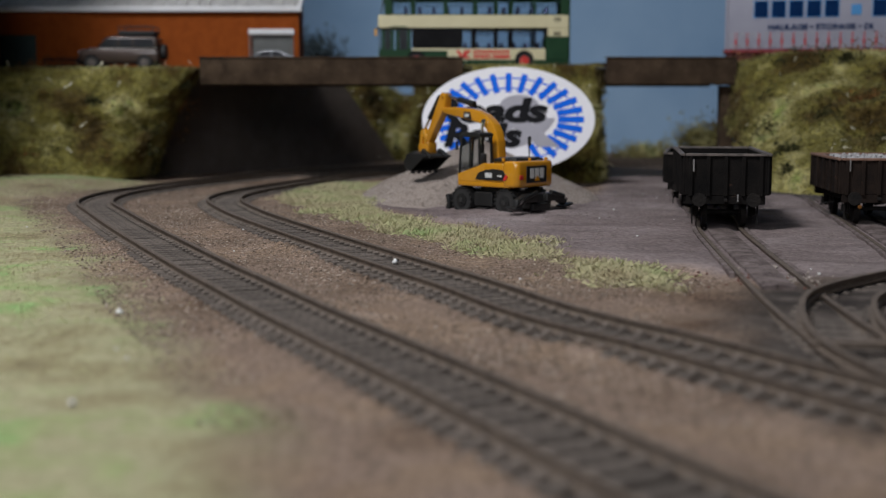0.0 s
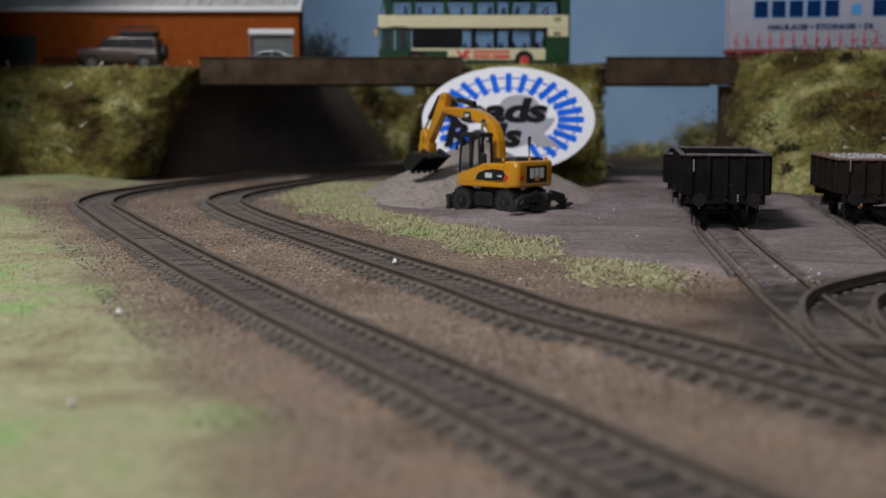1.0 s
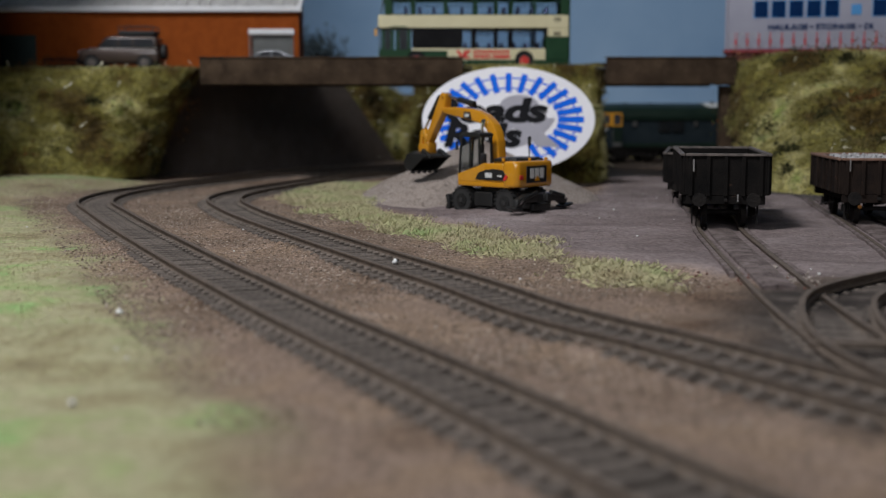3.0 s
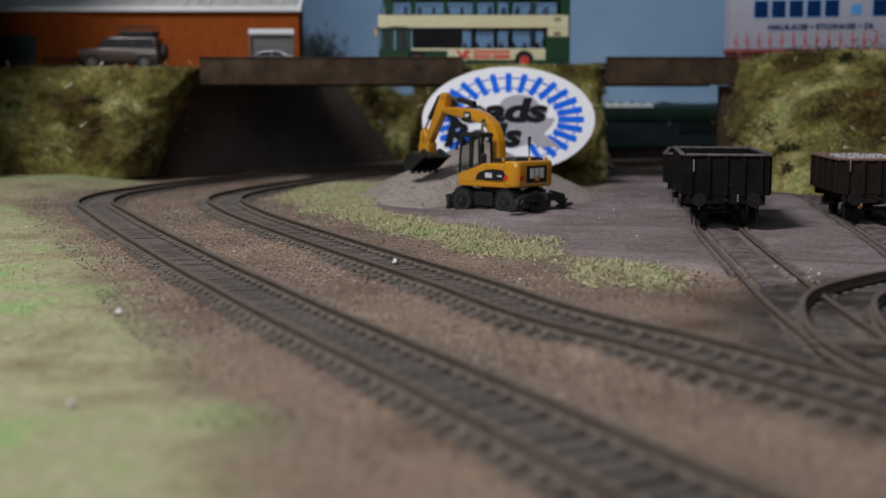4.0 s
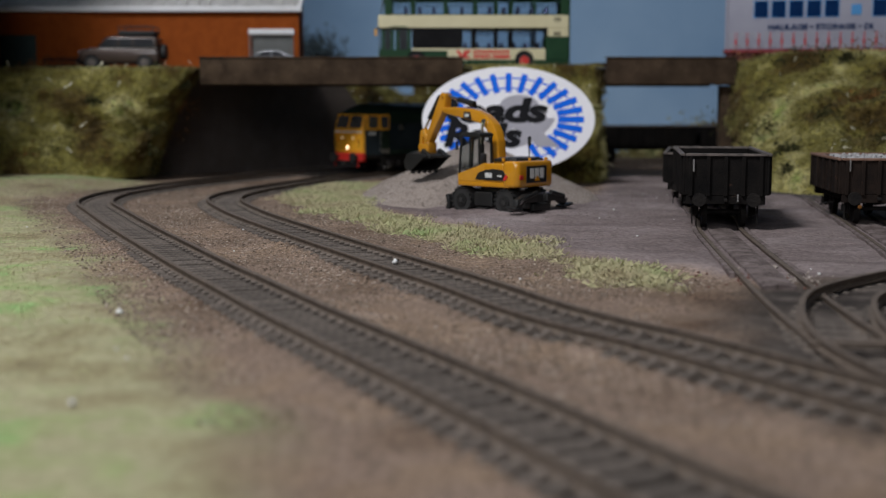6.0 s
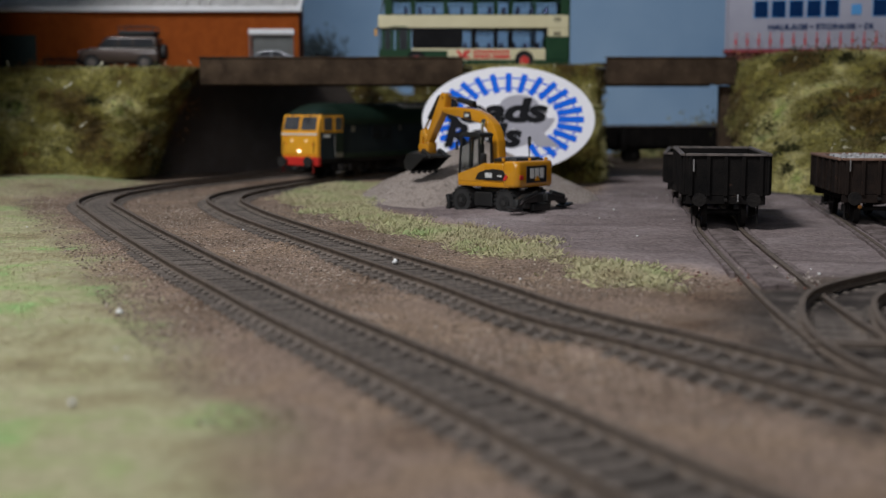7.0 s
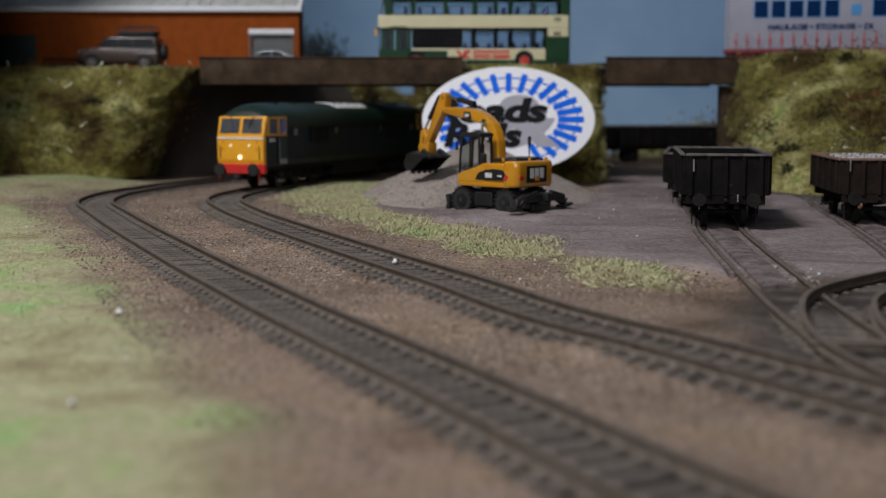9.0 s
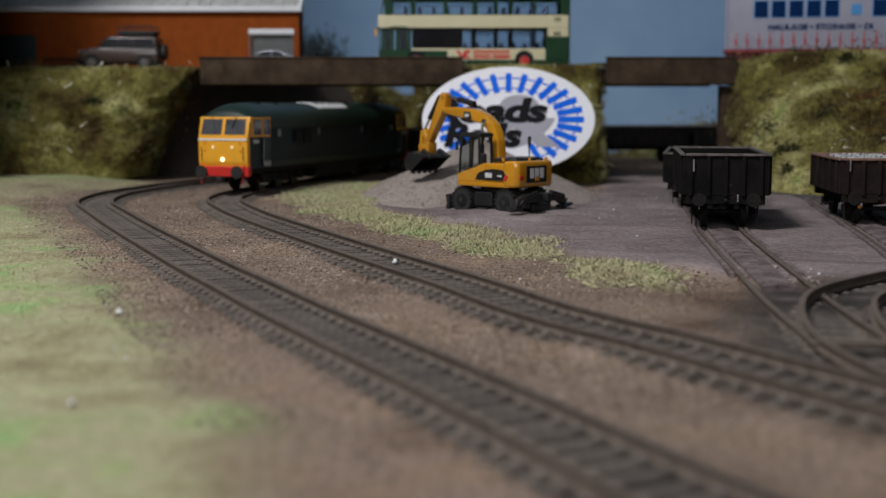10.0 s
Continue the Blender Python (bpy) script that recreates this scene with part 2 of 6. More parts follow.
def ground_material():
    m = bpy.data.materials.new("layout_ground")
    m.use_nodes = True
    nt = m.node_tree
    bsdf = nt.nodes["Principled BSDF"]
    bsdf.inputs["Roughness"].default_value = 0.95
    bsdf.inputs["Specular IOR Level"].default_value = 0.2
    co = nt.nodes.new("ShaderNodeTexCoord")

    def tex(scale, detail=6, rough=0.6):
        n = nt.nodes.new("ShaderNodeTexNoise")
        n.inputs["Scale"].default_value, n.inputs["Detail"].default_value, n.inputs["Roughness"].default_value = scale, detail, rough
        nt.links.new(co.outputs["Object"], n.inputs["Vector"])
        return n.outputs["Fac"]

    def ramp(fac, stops):
        r = nt.nodes.new("ShaderNodeValToRGB")
        while len(r.color_ramp.elements) < len(stops):
            r.color_ramp.elements.new(0.5)
        for e, (pos, c) in zip(r.color_ramp.elements, stops):
            e.position, e.color = pos, rgba(c)
        nt.links.new(fac, r.inputs["Fac"])
        return r.outputs["Color"]

    def mix(fac, a, b, kind="MIX"):
        x = nt.nodes.new("ShaderNodeMix")
        x.data_type, x.blend_type = "RGBA", kind
        if isinstance(fac, float):
            x.inputs[0].default_value = fac
        else:
            nt.links.new(fac, x.inputs[0])
        nt.links.new(a, x.inputs[6])
        nt.links.new(b, x.inputs[7])
        return x.outputs[2]

    def attr(name):
        a = nt.nodes.new("ShaderNodeAttribute")
        a.attribute_name = name
        return a.outputs["Fac"]

    soil = ramp(tex(22, 8), [(0.30, (0.155, 0.100, 0.068)), (0.42, (0.235, 0.166, 0.122)), (0.5, (0.29, 0.212, 0.164)), (0.58, (0.30, 0.212, 0.148)), (0.70, (0.44, 0.335, 0.275))])
    grain = ramp(tex(900, 5, 0.7), [(0.34, (0.25, 0.23, 0.22)), (0.5, (0.92, 0.92, 0.92)), (0.70, (1.75, 1.72, 1.7))])
    soil = mix(1.0, soil, grain, "MULTIPLY")
    yard = ramp(tex(14, 8), [(0.32, (0.13, 0.094, 0.088)), (0.5, (0.25, 0.196, 0.188)), (0.66, (0.50, 0.42, 0.415))])
    yard = mix(0.5, yard, ramp(tex(500, 5), [(0.3, (0.09, 0.068, 0.066)), (0.7, (0.38, 0.315, 0.31))]))
    turf = ramp(tex(19, 7, 0.68), [(0.34, (0.22, 0.14, 0.075)), (0.42, (0.42, 0.34, 0.19)), (0.49, (0.58, 0.53, 0.33)), (0.55, (0.46, 0.52, 0.22)), (0.63, (0.30, 0.74, 0.20))])
    turf = mix(0.5, turf, ramp(tex(420, 6), [(0.3, (0.11, 0.105, 0.055)), (0.7, (0.52, 0.52, 0.31))]))
    # Oil-stained bed colour, made darker to paint the shade between sleepers too.
    oily_gap_shade = ramp(tex(45, 8), [(0.3, (0.032, 0.026, 0.022)), (0.5, (0.065, 0.053, 0.045)), (0.68, (0.19, 0.158, 0.135))])
    oily_gap_shade = mix(1.0, oily_gap_shade, grain, "MULTIPLY")
    col = mix(attr("yard"), soil, yard)
    col = mix(attr("bed"), col, oily_gap_shade)
    spill = ramp(tex(60, 8), [(0.3, (0.030, 0.024, 0.022)), (0.5, (0.062, 0.051, 0.045)), (0.68, (0.16, 0.132, 0.115))])
    col = mix(attr("oil"), col, spill)
    col = mix(attr("grass"), col, turf)
    nt.links.new(col, bsdf.inputs["Base Color"])
    # scraped plaster ridges on the yard, drawn out sideways
    stretch = nt.nodes.new("ShaderNodeMapping")
    stretch.inputs["Scale"].default_value = (0.55, 1.0, 1.0)
    stretch.inputs["Rotation"].default_value = (0, 0, 0.35)
    nt.links.new(co.outputs["Object"], stretch.inputs["Vector"])
    ridge = nt.nodes.new("ShaderNodeTexNoise")
    ridge.inputs["Scale"].default_value, ridge.inputs["Detail"].default_value = 38, 9
    nt.links.new(stretch.outputs["Vector"], ridge.inputs["Vector"])
    only = nt.nodes.new("ShaderNodeMath")
    only.operation = "MULTIPLY"
    nt.links.new(ridge.outputs["Fac"], only.inputs[0])
    nt.links.new(attr("yard"), only.inputs[1])
    wide = nt.nodes.new("ShaderNodeBump")
    wide.inputs["Strength"].default_value, wide.inputs["Distance"].default_value = 1.0, 0.009
    nt.links.new(only.outputs[0], wide.inputs["Height"])
    bump = nt.nodes.new("ShaderNodeBump")
    bump.inputs["Strength"].default_value, bump.inputs["Distance"].default_value = 0.9, 0.0014
    nt.links.new(tex(650, 6, 0.7), bump.inputs["Height"])
    nt.links.new(wide.outputs["Normal"], bump.inputs["Normal"])
    nt.links.new(bump.outputs["Normal"], bsdf.inputs["Normal"])
    return m


build_ground()

RAIL_PROFILE = [(-1.25, 2.4), (1.25, 2.4), (1.2, 2.9), (0.35, 3.2), (0.35, 4.2), (0.75, 4.5), (0.75, 5.0), (-0.75, 5.0), (-0.75, 4.5), (-0.35, 4.2), (-0.35, 3.2), (-1.2, 2.9)]


def sleeper_mesh():
    bm = cube(-14, 14, -1.6, 1.6, 0.2, 2.5, 0.3)
    for s in (-8.65, 8.65):
        for k in (-1, 1):
            box(bm, s + k * 2.0 - 1.1, s + k * 2.0 + 1.1, -1.0, 1.0, 2.4, 3.35, 0.3)
    me = bpy.data.meshes.new("sleeper")
    bmesh.ops.scale(bm, vec=(MM, MM, MM), verts=bm.verts)
    bm.to_mesh(me)
    bm.free()
    me.materials.append(M["sleeper"])
    return me


SLEEPER = sleeper_mesh()


def build_track(path, label, pitch, lo, hi):
    root = tagged(empty("railway_track"), label, "railway track", kind="structure")
    pts = [p for p, d in zip(*path)][::2]
    for s in (-8.65, 8.65):
        part("rail", sweep(bmesh.new(), pts, RAIL_PROFILE, s), M["rail"], root)
    s = lo
    while s < hi:
        p, d = along(path, s)
        ob = new("sleeper", SLEEPER)
        ob.parent = root
        ob.matrix_basis = pose(p.x * MM, p.y * MM, random.uniform(-0.15, 0.1) * MM, 0, 0, math.degrees(math.atan2(d.y, d.x)) - 90 + random.uniform(-1.5, 1.5))
        s += pitch
    return root


build_track(TRACK_NEAR, "weathered model railway track, the near line", 6.2, 60, 1150)
build_track(TRACK_FAR, "weathered model railway track, the far line", 6.2, 60, 1640)


def build_siding(path, label, head, sleepers, lo=0.0, hi=0.0):
    root = tagged(empty("siding_track"), label, "railway track", kind="structure")
    low = [(a, z - RAILHEAD + head) for a, z in RAIL_PROFILE]
    for s in (-8.65, 8.65):
        part("rail", sweep(bmesh.new(), path[0][::2], low, s), M["rail"], root)
        if not sleepers:
            k = 1 if s > 0 else -1
            part("dusty_lip", sweep(bmesh.new(), [p for p in path[0] if p.y > 375][::2], [(-0.9, head - 2.6), (0.9, head - 2.6), (0.7, head - 0.1), (-0.7, head + 0.1)], s + k * 2.0), M["infill"], root)
    if not sleepers:
        part("infill", sweep(bmesh.new(), [p for p in path[0] if p.y > 352][::2], [(-5.2, head - 2.6), (5.2, head - 2.6), (4.9, head - 0.5), (2.0, head - 0.1), (-2.4, head - 0.2), (-4.9, head - 0.6)], 0), M["infill"], root)
    s = lo
    while sleepers and s < hi:
        p, d = along(path, s)
        ob = new("sleeper", SLEEPER)
        ob.parent = root
        ob.matrix_basis = pose(p.x * MM, p.y * MM, (head - RAILHEAD - 1.5) * MM, 0, 0, heading(d) + random.uniform(-1.5, 1.5))
        s += 7.2
    return root


def heading(d):
    return math.degrees(math.atan2(d.y, d.x)) - 90


M["infill"] = mat("grey_plaster_infill", (0.085, 0.064, 0.060), (0.22, 0.178, 0.17), 0.95, 0, 120, 0.9, 700, (0.06, 0.046, 0.042), 0.08, 420, spec=0.2)
M["flange"] = mat("dusty_flangeway", (0.04, 0.034, 0.031), (0.10, 0.087, 0.08), 0.9, 0, 300, 0.5, 1500)
build_siding(SIDING_A, "yard siding with rails sunk in grey dust", 3.0, False)
build_siding(SIDING_C, "second yard siding with sunken rails", 3.0, False)
points_track = build_siding(SIDING_B, "curved points track leaving the main line", 5.0, True, 30, 420)
part("tie_bar", cube(80, 97, 260, 263.5, 2.6, 4.2, 0.3), M["rail"], points_track)


def build_mound():
    bm = bmesh.new()
    n, rings = 96, 40
    top = bm.verts.new((MOUND[0], MOUND[1], 0))
    allv = [[top] * n]
    for r in range(1, rings + 1):
        ring = []
        for a in range(n):
            q = r / rings * 1.06
            ang = 2 * math.pi * a / n
            x, y = MOUND[0] + MOUND[2] * q * math.cos(ang), MOUND[1] + MOUND[3] * q * math.sin(ang)
            ring.append(bm.verts.new((x, y, 0)))
        allv.append(ring)
    for a in range(n):
        bm.faces.new((top, allv[1][a], allv[1][(a + 1) % n]))
    for r in range(1, rings):
        for a in range(n):
            b = (a + 1) % n
            bm.faces.new((allv[r][a], allv[r + 1][a], allv[r + 1][b], allv[r][b]))
    for v in bm.verts:
        x, y = v.co.x, v.co.y
        m = mound_height(x, y)
        v.co.z = 1.4 + m + (0.6 + 0.05 * m) * fbm(x, y, 2, 0.07) + 0.25 * fbm(x, y, 9, 0.5) - (1.4 if m <= 0 else 0) - (2.5 if math.hypot((x - MOUND[0]) / MOUND[2], (y - MOUND[1]) / MOUND[3]) > 1.03 else 0)
    return tagged(part("mound", bm, M["gravel"], None, "", True), "heap of fine grey gravel beside the excavator", "heap")


build_mound()


BANKS = []


def bank(name, label, outline, front, top_z, depth_back, seed, base_z=0.0, steep=1.0, lump=5.0):
    """A grassed bank: from a front foot line in plan up to a level top that runs back. outline: foot points, left to right; front: top edge points."""
    bm = bmesh.new()
    n, k = 90, 34
    foot, _ = smooth_path(outline, 4.0, 1)
    edge, _ = smooth_path(front, 4.0, 1)
    rows = []
    for i in range(n + 1):
        f = foot[int(i / n * (len(foot) - 1))]
        e = edge[int(i / n * (len(edge) - 1))]
        row = []
        for j in range(k + 1):
            t = j / k
            p = f.lerp(e, t ** 1.1)
            tz = top_z(i / n)
            z = base_z + (tz - base_z) * (t ** steep)
            w = (math.sin(math.pi * min(1, t * 1.02)) + 0.25 * t) * lump
            nz = fbm(p.x, z * 1.3, seed, 0.028) * w + fbm(p.x, z * 1.3, seed + 7, 0.10) * w * 0.5
            row.append(bm.verts.new((p.x + nz * 0.3, p.y - nz, z + 0.4 * nz)))
        for j in range(1, 7):
            row.append(bm.verts.new((e.x, e.y + depth_back * j / 6, top_z(i / n) + 0.8 * fbm(e.x, e.y + j * 9, seed, 0.06))))
        rows.append(row)
    for a, b in zip(rows, rows[1:]):
        for j in range(len(a) - 1):
            bm.faces.new((a[j], b[j], b[j + 1], a[j + 1]))
    BANKS.append(part(name, bm, M["turf"], None, "", True))
    return tagged(BANKS[-1], label, "embankment", kind="structure")


def build_land():
    # left bank, under the warehouse
    bank("embankment_left", "grassy embankment with dry brown and green scatter", [(-620, 800), (-420, 826), (-300, 836), (-238, 840), (-216, 858), (-211, 915)],
         [(-620, 874), (-420, 874), (-300, 870), (-225, 866), (-174, 868), (-182, 930)], lambda t: 80.6 - 2 * t, 45, 1, 4.0, 0.8, 13)
    # middle bank between the two bridges
    bank("embankment_middle", "steep grassy bank between two bridge openings", [(-30, 1010), (4, 930), (10, 862), (40, 846), (90, 846), (113, 862), (118, 935)],
         [(-22, 1010), (12, 930), (17, 870), (40, 862), (90, 862), (110, 870), (112, 935)], lambda t: 81, 60, 2, 0.0, 1.0, 4)
    bank("embankment_right", "tall grassy bank with dark scrub behind the wagons", [(255, 1000), (211, 880), (185, 766), (215, 705), (300, 672), (460, 650), (700, 640)],
         [(258, 1000), (213, 895), (207, 852), (240, 838), (320, 815), (460, 800), (700, 790)], lambda t: 83 + 6 * ramp01(t, 0.245, 0.29) - 2 * ramp01(t, 0.35, 0.42), 42, 3, 0.0, 0.9, 16)
    bank("embankment_back", "dry brown grass slope beyond the bridge", [(-94, 1124), (-62, 1158), (-34, 1196), (40, 1200)],
         [(-116, 1160), (-84, 1186), (-40, 1214), (40, 1226)], lambda t: 80 - 18 * ramp01(t, 0.32, 0.58), 40, 4, 0.0, 0.8, 7)


BANK_TINTS = [(0.31, (0.052, 0.032, 0.011)), (0.41, (0.125, 0.090, 0.028)), (0.48, (0.21, 0.185, 0.052)), (0.54, (0.29, 0.26, 0.080)), (0.60, (0.50, 0.45, 0.20)), (0.70, (0.25, 0.36, 0.085))]


def turf_material():
    m = bpy.data.materials.new("bank_turf")
    m.use_nodes = True
    nt = m.node_tree
    bsdf = nt.nodes["Principled BSDF"]
    bsdf.inputs["Roughness"].default_value, bsdf.inputs["Specular IOR Level"].default_value = 0.95, 0.1
    co = nt.nodes.new("ShaderNodeTexCoord")

    def tex(scale, detail, rough, w):
        n = nt.nodes.new("ShaderNodeTexNoise")
        n.noise_dimensions = "4D"
        n.inputs["Scale"].default_value, n.inputs["Detail"].default_value, n.inputs["Roughness"].default_value, n.inputs["W"].default_value = scale, detail, rough, w
        nt.links.new(co.outputs["Object"], n.inputs["Vector"])
        return n.outputs["Fac"]

    def ramp(fac, stops):
        r = nt.nodes.new("ShaderNodeValToRGB")
        while len(r.color_ramp.elements) < len(stops):
            r.color_ramp.elements.new(0.5)
        for e, (pos, c) in zip(r.color_ramp.elements, stops):
            e.position, e.color = pos, rgba(c)
        nt.links.new(fac, r.inputs["Fac"])
        return r.outputs["Color"]

    def mix(kind, fac, a, b):
        x = nt.nodes.new("ShaderNodeMix")
        x.data_type, x.blend_type = "RGBA", kind
        x.inputs[0].default_value = fac
        nt.links.new(a, x.inputs[6])
        nt.links.new(b, x.inputs[7])
        return x.outputs[2]

    tint = ramp(tex(26, 5, 0.6, 0.0), BANK_TINTS)
    fine = ramp(tex(330, 6, 0.7, 3.0), [(0.30, (0.25, 0.22, 0.18)), (0.5, (0.9, 0.9, 0.85)), (0.72, (1.7, 1.65, 1.5))])
    col = mix("MULTIPLY", 1.0, tint, fine)
    nt.links.new(col, bsdf.inputs["Base Color"])
    bump = nt.nodes.new("ShaderNodeBump")
    bump.inputs["Strength"].default_value, bump.inputs["Distance"].default_value = 1.0, 0.0025
    nt.links.new(tex(300, 6, 0.7, 3.0), bump.inputs["Height"])
    nt.links.new(bump.outputs["Normal"], bsdf.inputs["Normal"])
    return m


M["turf"] = turf_material()
build_land()


def build_edging():
    pts, _ = smooth_path([(184, 745), (189, 712), (210, 680), (300, 655), (420, 640)], 4.0, 1)
    tagged(part("edging_strip", sweep(bmesh.new(), pts, [(-0.9, 1.5), (0.9, 1.5), (0.7, 4.6), (-0.7, 4.6)], 0), M["flange"]), "thin dusty edging strip at the foot of the bank", "edging", kind="structure")


build_edging()


def build_bridges():
    for x0, x1, label in ((-168, 14, "long"), (113, 203, "short")):
        root = tagged(empty("road_bridge", (x0 + x1) / 2, 860, 68), "dark timber road bridge, the %s span" % label, "bridge", kind="structure")
        w = (x1 - x0) / 2
        part("parapet", cube(-w, w, -3, 3, 0, 18, 0.8), M["beam"], root)
        part("deck", cube(-w, w, 3.2, 84, 2, 11, 0.5), M["beam"], root)
        part("parapet", cube(-w, w, 84.2, 89, 0, 18, 0.8), M["beam"], root)
        part("coping", cube(-w - 0.5, w + 0.5, -3.8, 3.8, 18.1, 19.2, 0.3), M["beam"], root)
    p = tagged(empty("bridge_pier", 198, 868, 0), "dark bridge pier at the bank", "bridge pier", kind="structure")
    part("column", cube(-4, 5, -4, 8, 0, 67.5, 0.6), M["beam"], p)
    wall = part("abutment_wall", prism(bmesh.new(), [(0, 0), (300, 0), (214, 78.5), (0, 78.5)], "y", 0, 5), M["abutment"])
    wall.matrix_basis = pose(-0.214, 0.931, 0, 0, 0, 55.5)
    tagged(wall, "dark brown card wall under the long bridge", "wall", kind="structure")
    # road behind the parapets
    tagged(part("road", cube(-168, 700, 866, 944, 79.3, 80.3), M["road"]), "grey card road across the bridges", "road", kind="structure")
    tagged(part("road", cube(-700, -168.2, 900, 944, 79.3, 80.3), M["road"]), "grey card road before the warehouse", "road", kind="structure")
    tagged(part("upper_land", cube(-700, -112, 944.2, 1300, 76, 80.6), M["road"]), "grey yard before the warehouse", "ground", kind="structure")


build_bridges()
kerb = part("kerb_strip", cube(254, 420, 832, 836, 85.0, 86.6, 0.3), M["white"])
tagged(kerb, "pale plastic kerb strip along the upper road", "kerb", kind="structure")
tagged(part("backdrop", cube(-2200, 2600, 1400, 1410, -300, 1500), M["sky"]), "painted pale blue sky backdrop board", "backdrop", kind="structure")


# Unseen board, put out of view to shade the warehouse's left end.
tagged(part("wall_side", cube(-900, -300, 770, 776, -20, 700), M["side"]), "unseen plain dark board put there to shade the layout's left", "wall", kind="structure")


def build_room():
    t = 40
    for name, b in (("wall_west", (-2600, -2600 + t, -3000, 1700, -900, 2500)), ("wall_east", (3000 - t, 3000, -3000, 1700, -900, 2500)),
                    ("wall_south", (-2600, 3000, -3000 - t, -3000, -900, 2500)), ("wall_north", (-2600, 3000, 1700, 1740, -900, 2500)),
                    ("floor", (-2600, 3000, -3000, 1700, -940, -900)), ("ceiling", (-2600, 3000, -3000, 1700, 2500, 2540))):
        tagged(part(name, cube(*b), M["room"]), "plain dull room " + name.split("_")[0], name.split("_")[0], kind="structure")


build_room()


# ---- the train ----
M["loco_green"] = mat("loco_dark_green", (0.007, 0.019, 0.013), (0.013, 0.028, 0.019), 0.42, 0, 90, 0.1, 900, (0.06, 0.065, 0.055), 0.0, 300)
M["loco_slate"] = mat("loco_slate_green", (0.016, 0.024, 0.030), (0.026, 0.036, 0.042), 0.42, 0, 70, 0.1, 900, (0.05, 0.05, 0.045), -0.02, 300, spec=0.2)
M["loco_yellow"] = mat("loco_warning_yellow", (0.80, 0.36, 0.02), (0.86, 0.41, 0.03), 0.38, 0, 110, 0.05, 700, (0.55, 0.25, 0.03), 0.0, 400)
M["red"] = mat("bright_red_paint", (0.55, 0.025, 0.02), (0.65, 0.04, 0.03), 0.4, 0, 100)
M["black"] = mat("dull_black_plastic", (0.012, 0.012, 0.012), (0.022, 0.021, 0.02), 0.55, 0, 150, 0.2, 900)
M["grime"] = mat("grimy_underframe", (0.008, 0.007, 0.007), (0.018, 0.015, 0.013), 0.8, 0, 200, 0.4, 900, spec=0.2)
M["tread"] = mat("bright_wheel_tyre", (0.03, 0.027, 0.025), (0.06, 0.055, 0.05), 0.4, 0.8, 200)
M["pane"] = mat("smoky_window_pane", (0.045, 0.048, 0.055), (0.10, 0.10, 0.105), 0.12, 0, 60, coat=0.6)
M["lamp_on"] = glow("lit_lamp", (1.0, 0.82, 0.55), 2.6)
# Faint glow added to the cream marker discs, which are unlit.
M["marker_glow"] = glow("cream_marker_glow", (1.0, 0.80, 0.50), 0.3)
M["print_white"] = mat("white_lettering", (0.62, 0.62, 0.6), (0.7, 0.7, 0.68), 0.6, 0, 200)
M["roof_white"] = mat("white_roof_panel", (0.66, 0.66, 0.64), (0.78, 0.78, 0.76), 0.5, 0, 120)
M["steel"] = mat("bare_steel", (0.30, 0.29, 0.28), (0.42, 0.41, 0.4), 0.35, 0.8, 200)

HALF = 124.0
SECTION = [(-17.5, 39.5), (-16.9, 42.0), (-15.2, 44.8), (-12.2, 47.3), (-8.2, 49.2), (-4.0, 50.2), (0, 50.5), (4.0, 50.2), (8.2, 49.2), (12.2, 47.3), (15.2, 44.8), (16.9, 42.0), (17.5, 39.5)]


def wheelset(parent, y, r, gauge=8.3, spoked=False):
    w = part("wheelset", bmesh.new(), M["grime"], parent)
    w.matrix_basis = pose(0, y * MM, r * MM)
    for s in (-1, 1):
        bm = bmesh.new()
        rod(bm, (s * (gauge - 1.0), 0, 0), (s * (gauge + 0.9), 0, 0), r, 22)
        rod(bm, (s * (gauge - 1.3), 0, 0), (s * (gauge - 0.9), 0, 0), r + 0.7, 22)
        rod(bm, (s * (gauge + 0.9), 0, 0), (s * (gauge + 1.3), 0, 0), r * 0.35, 12)
        for k in range(4):
            a = k * math.pi / 2
            rod(bm, (s * (gauge + 0.9), 0.55 * r * math.cos(a), 0.55 * r * math.sin(a)), (s * (gauge + 1.15), 0.55 * r * math.cos(a), 0.55 * r * math.sin(a)), r * 0.14, 8)
        part("wheel", bm, M["tread"] if not spoked else M["grime"], w)
    part("axle", rod(bmesh.new(), (-gauge, 0, 0), (gauge, 0, 0), 1.0, 8), M["grime"], w)
    WHEELS.append((w, y, r))
    return w


WHEELS = []


def raked(z):
    """How far out the cab front stands at a height."""
    return HALF if z <= 30 else HALF - (z - 30) * 0.28


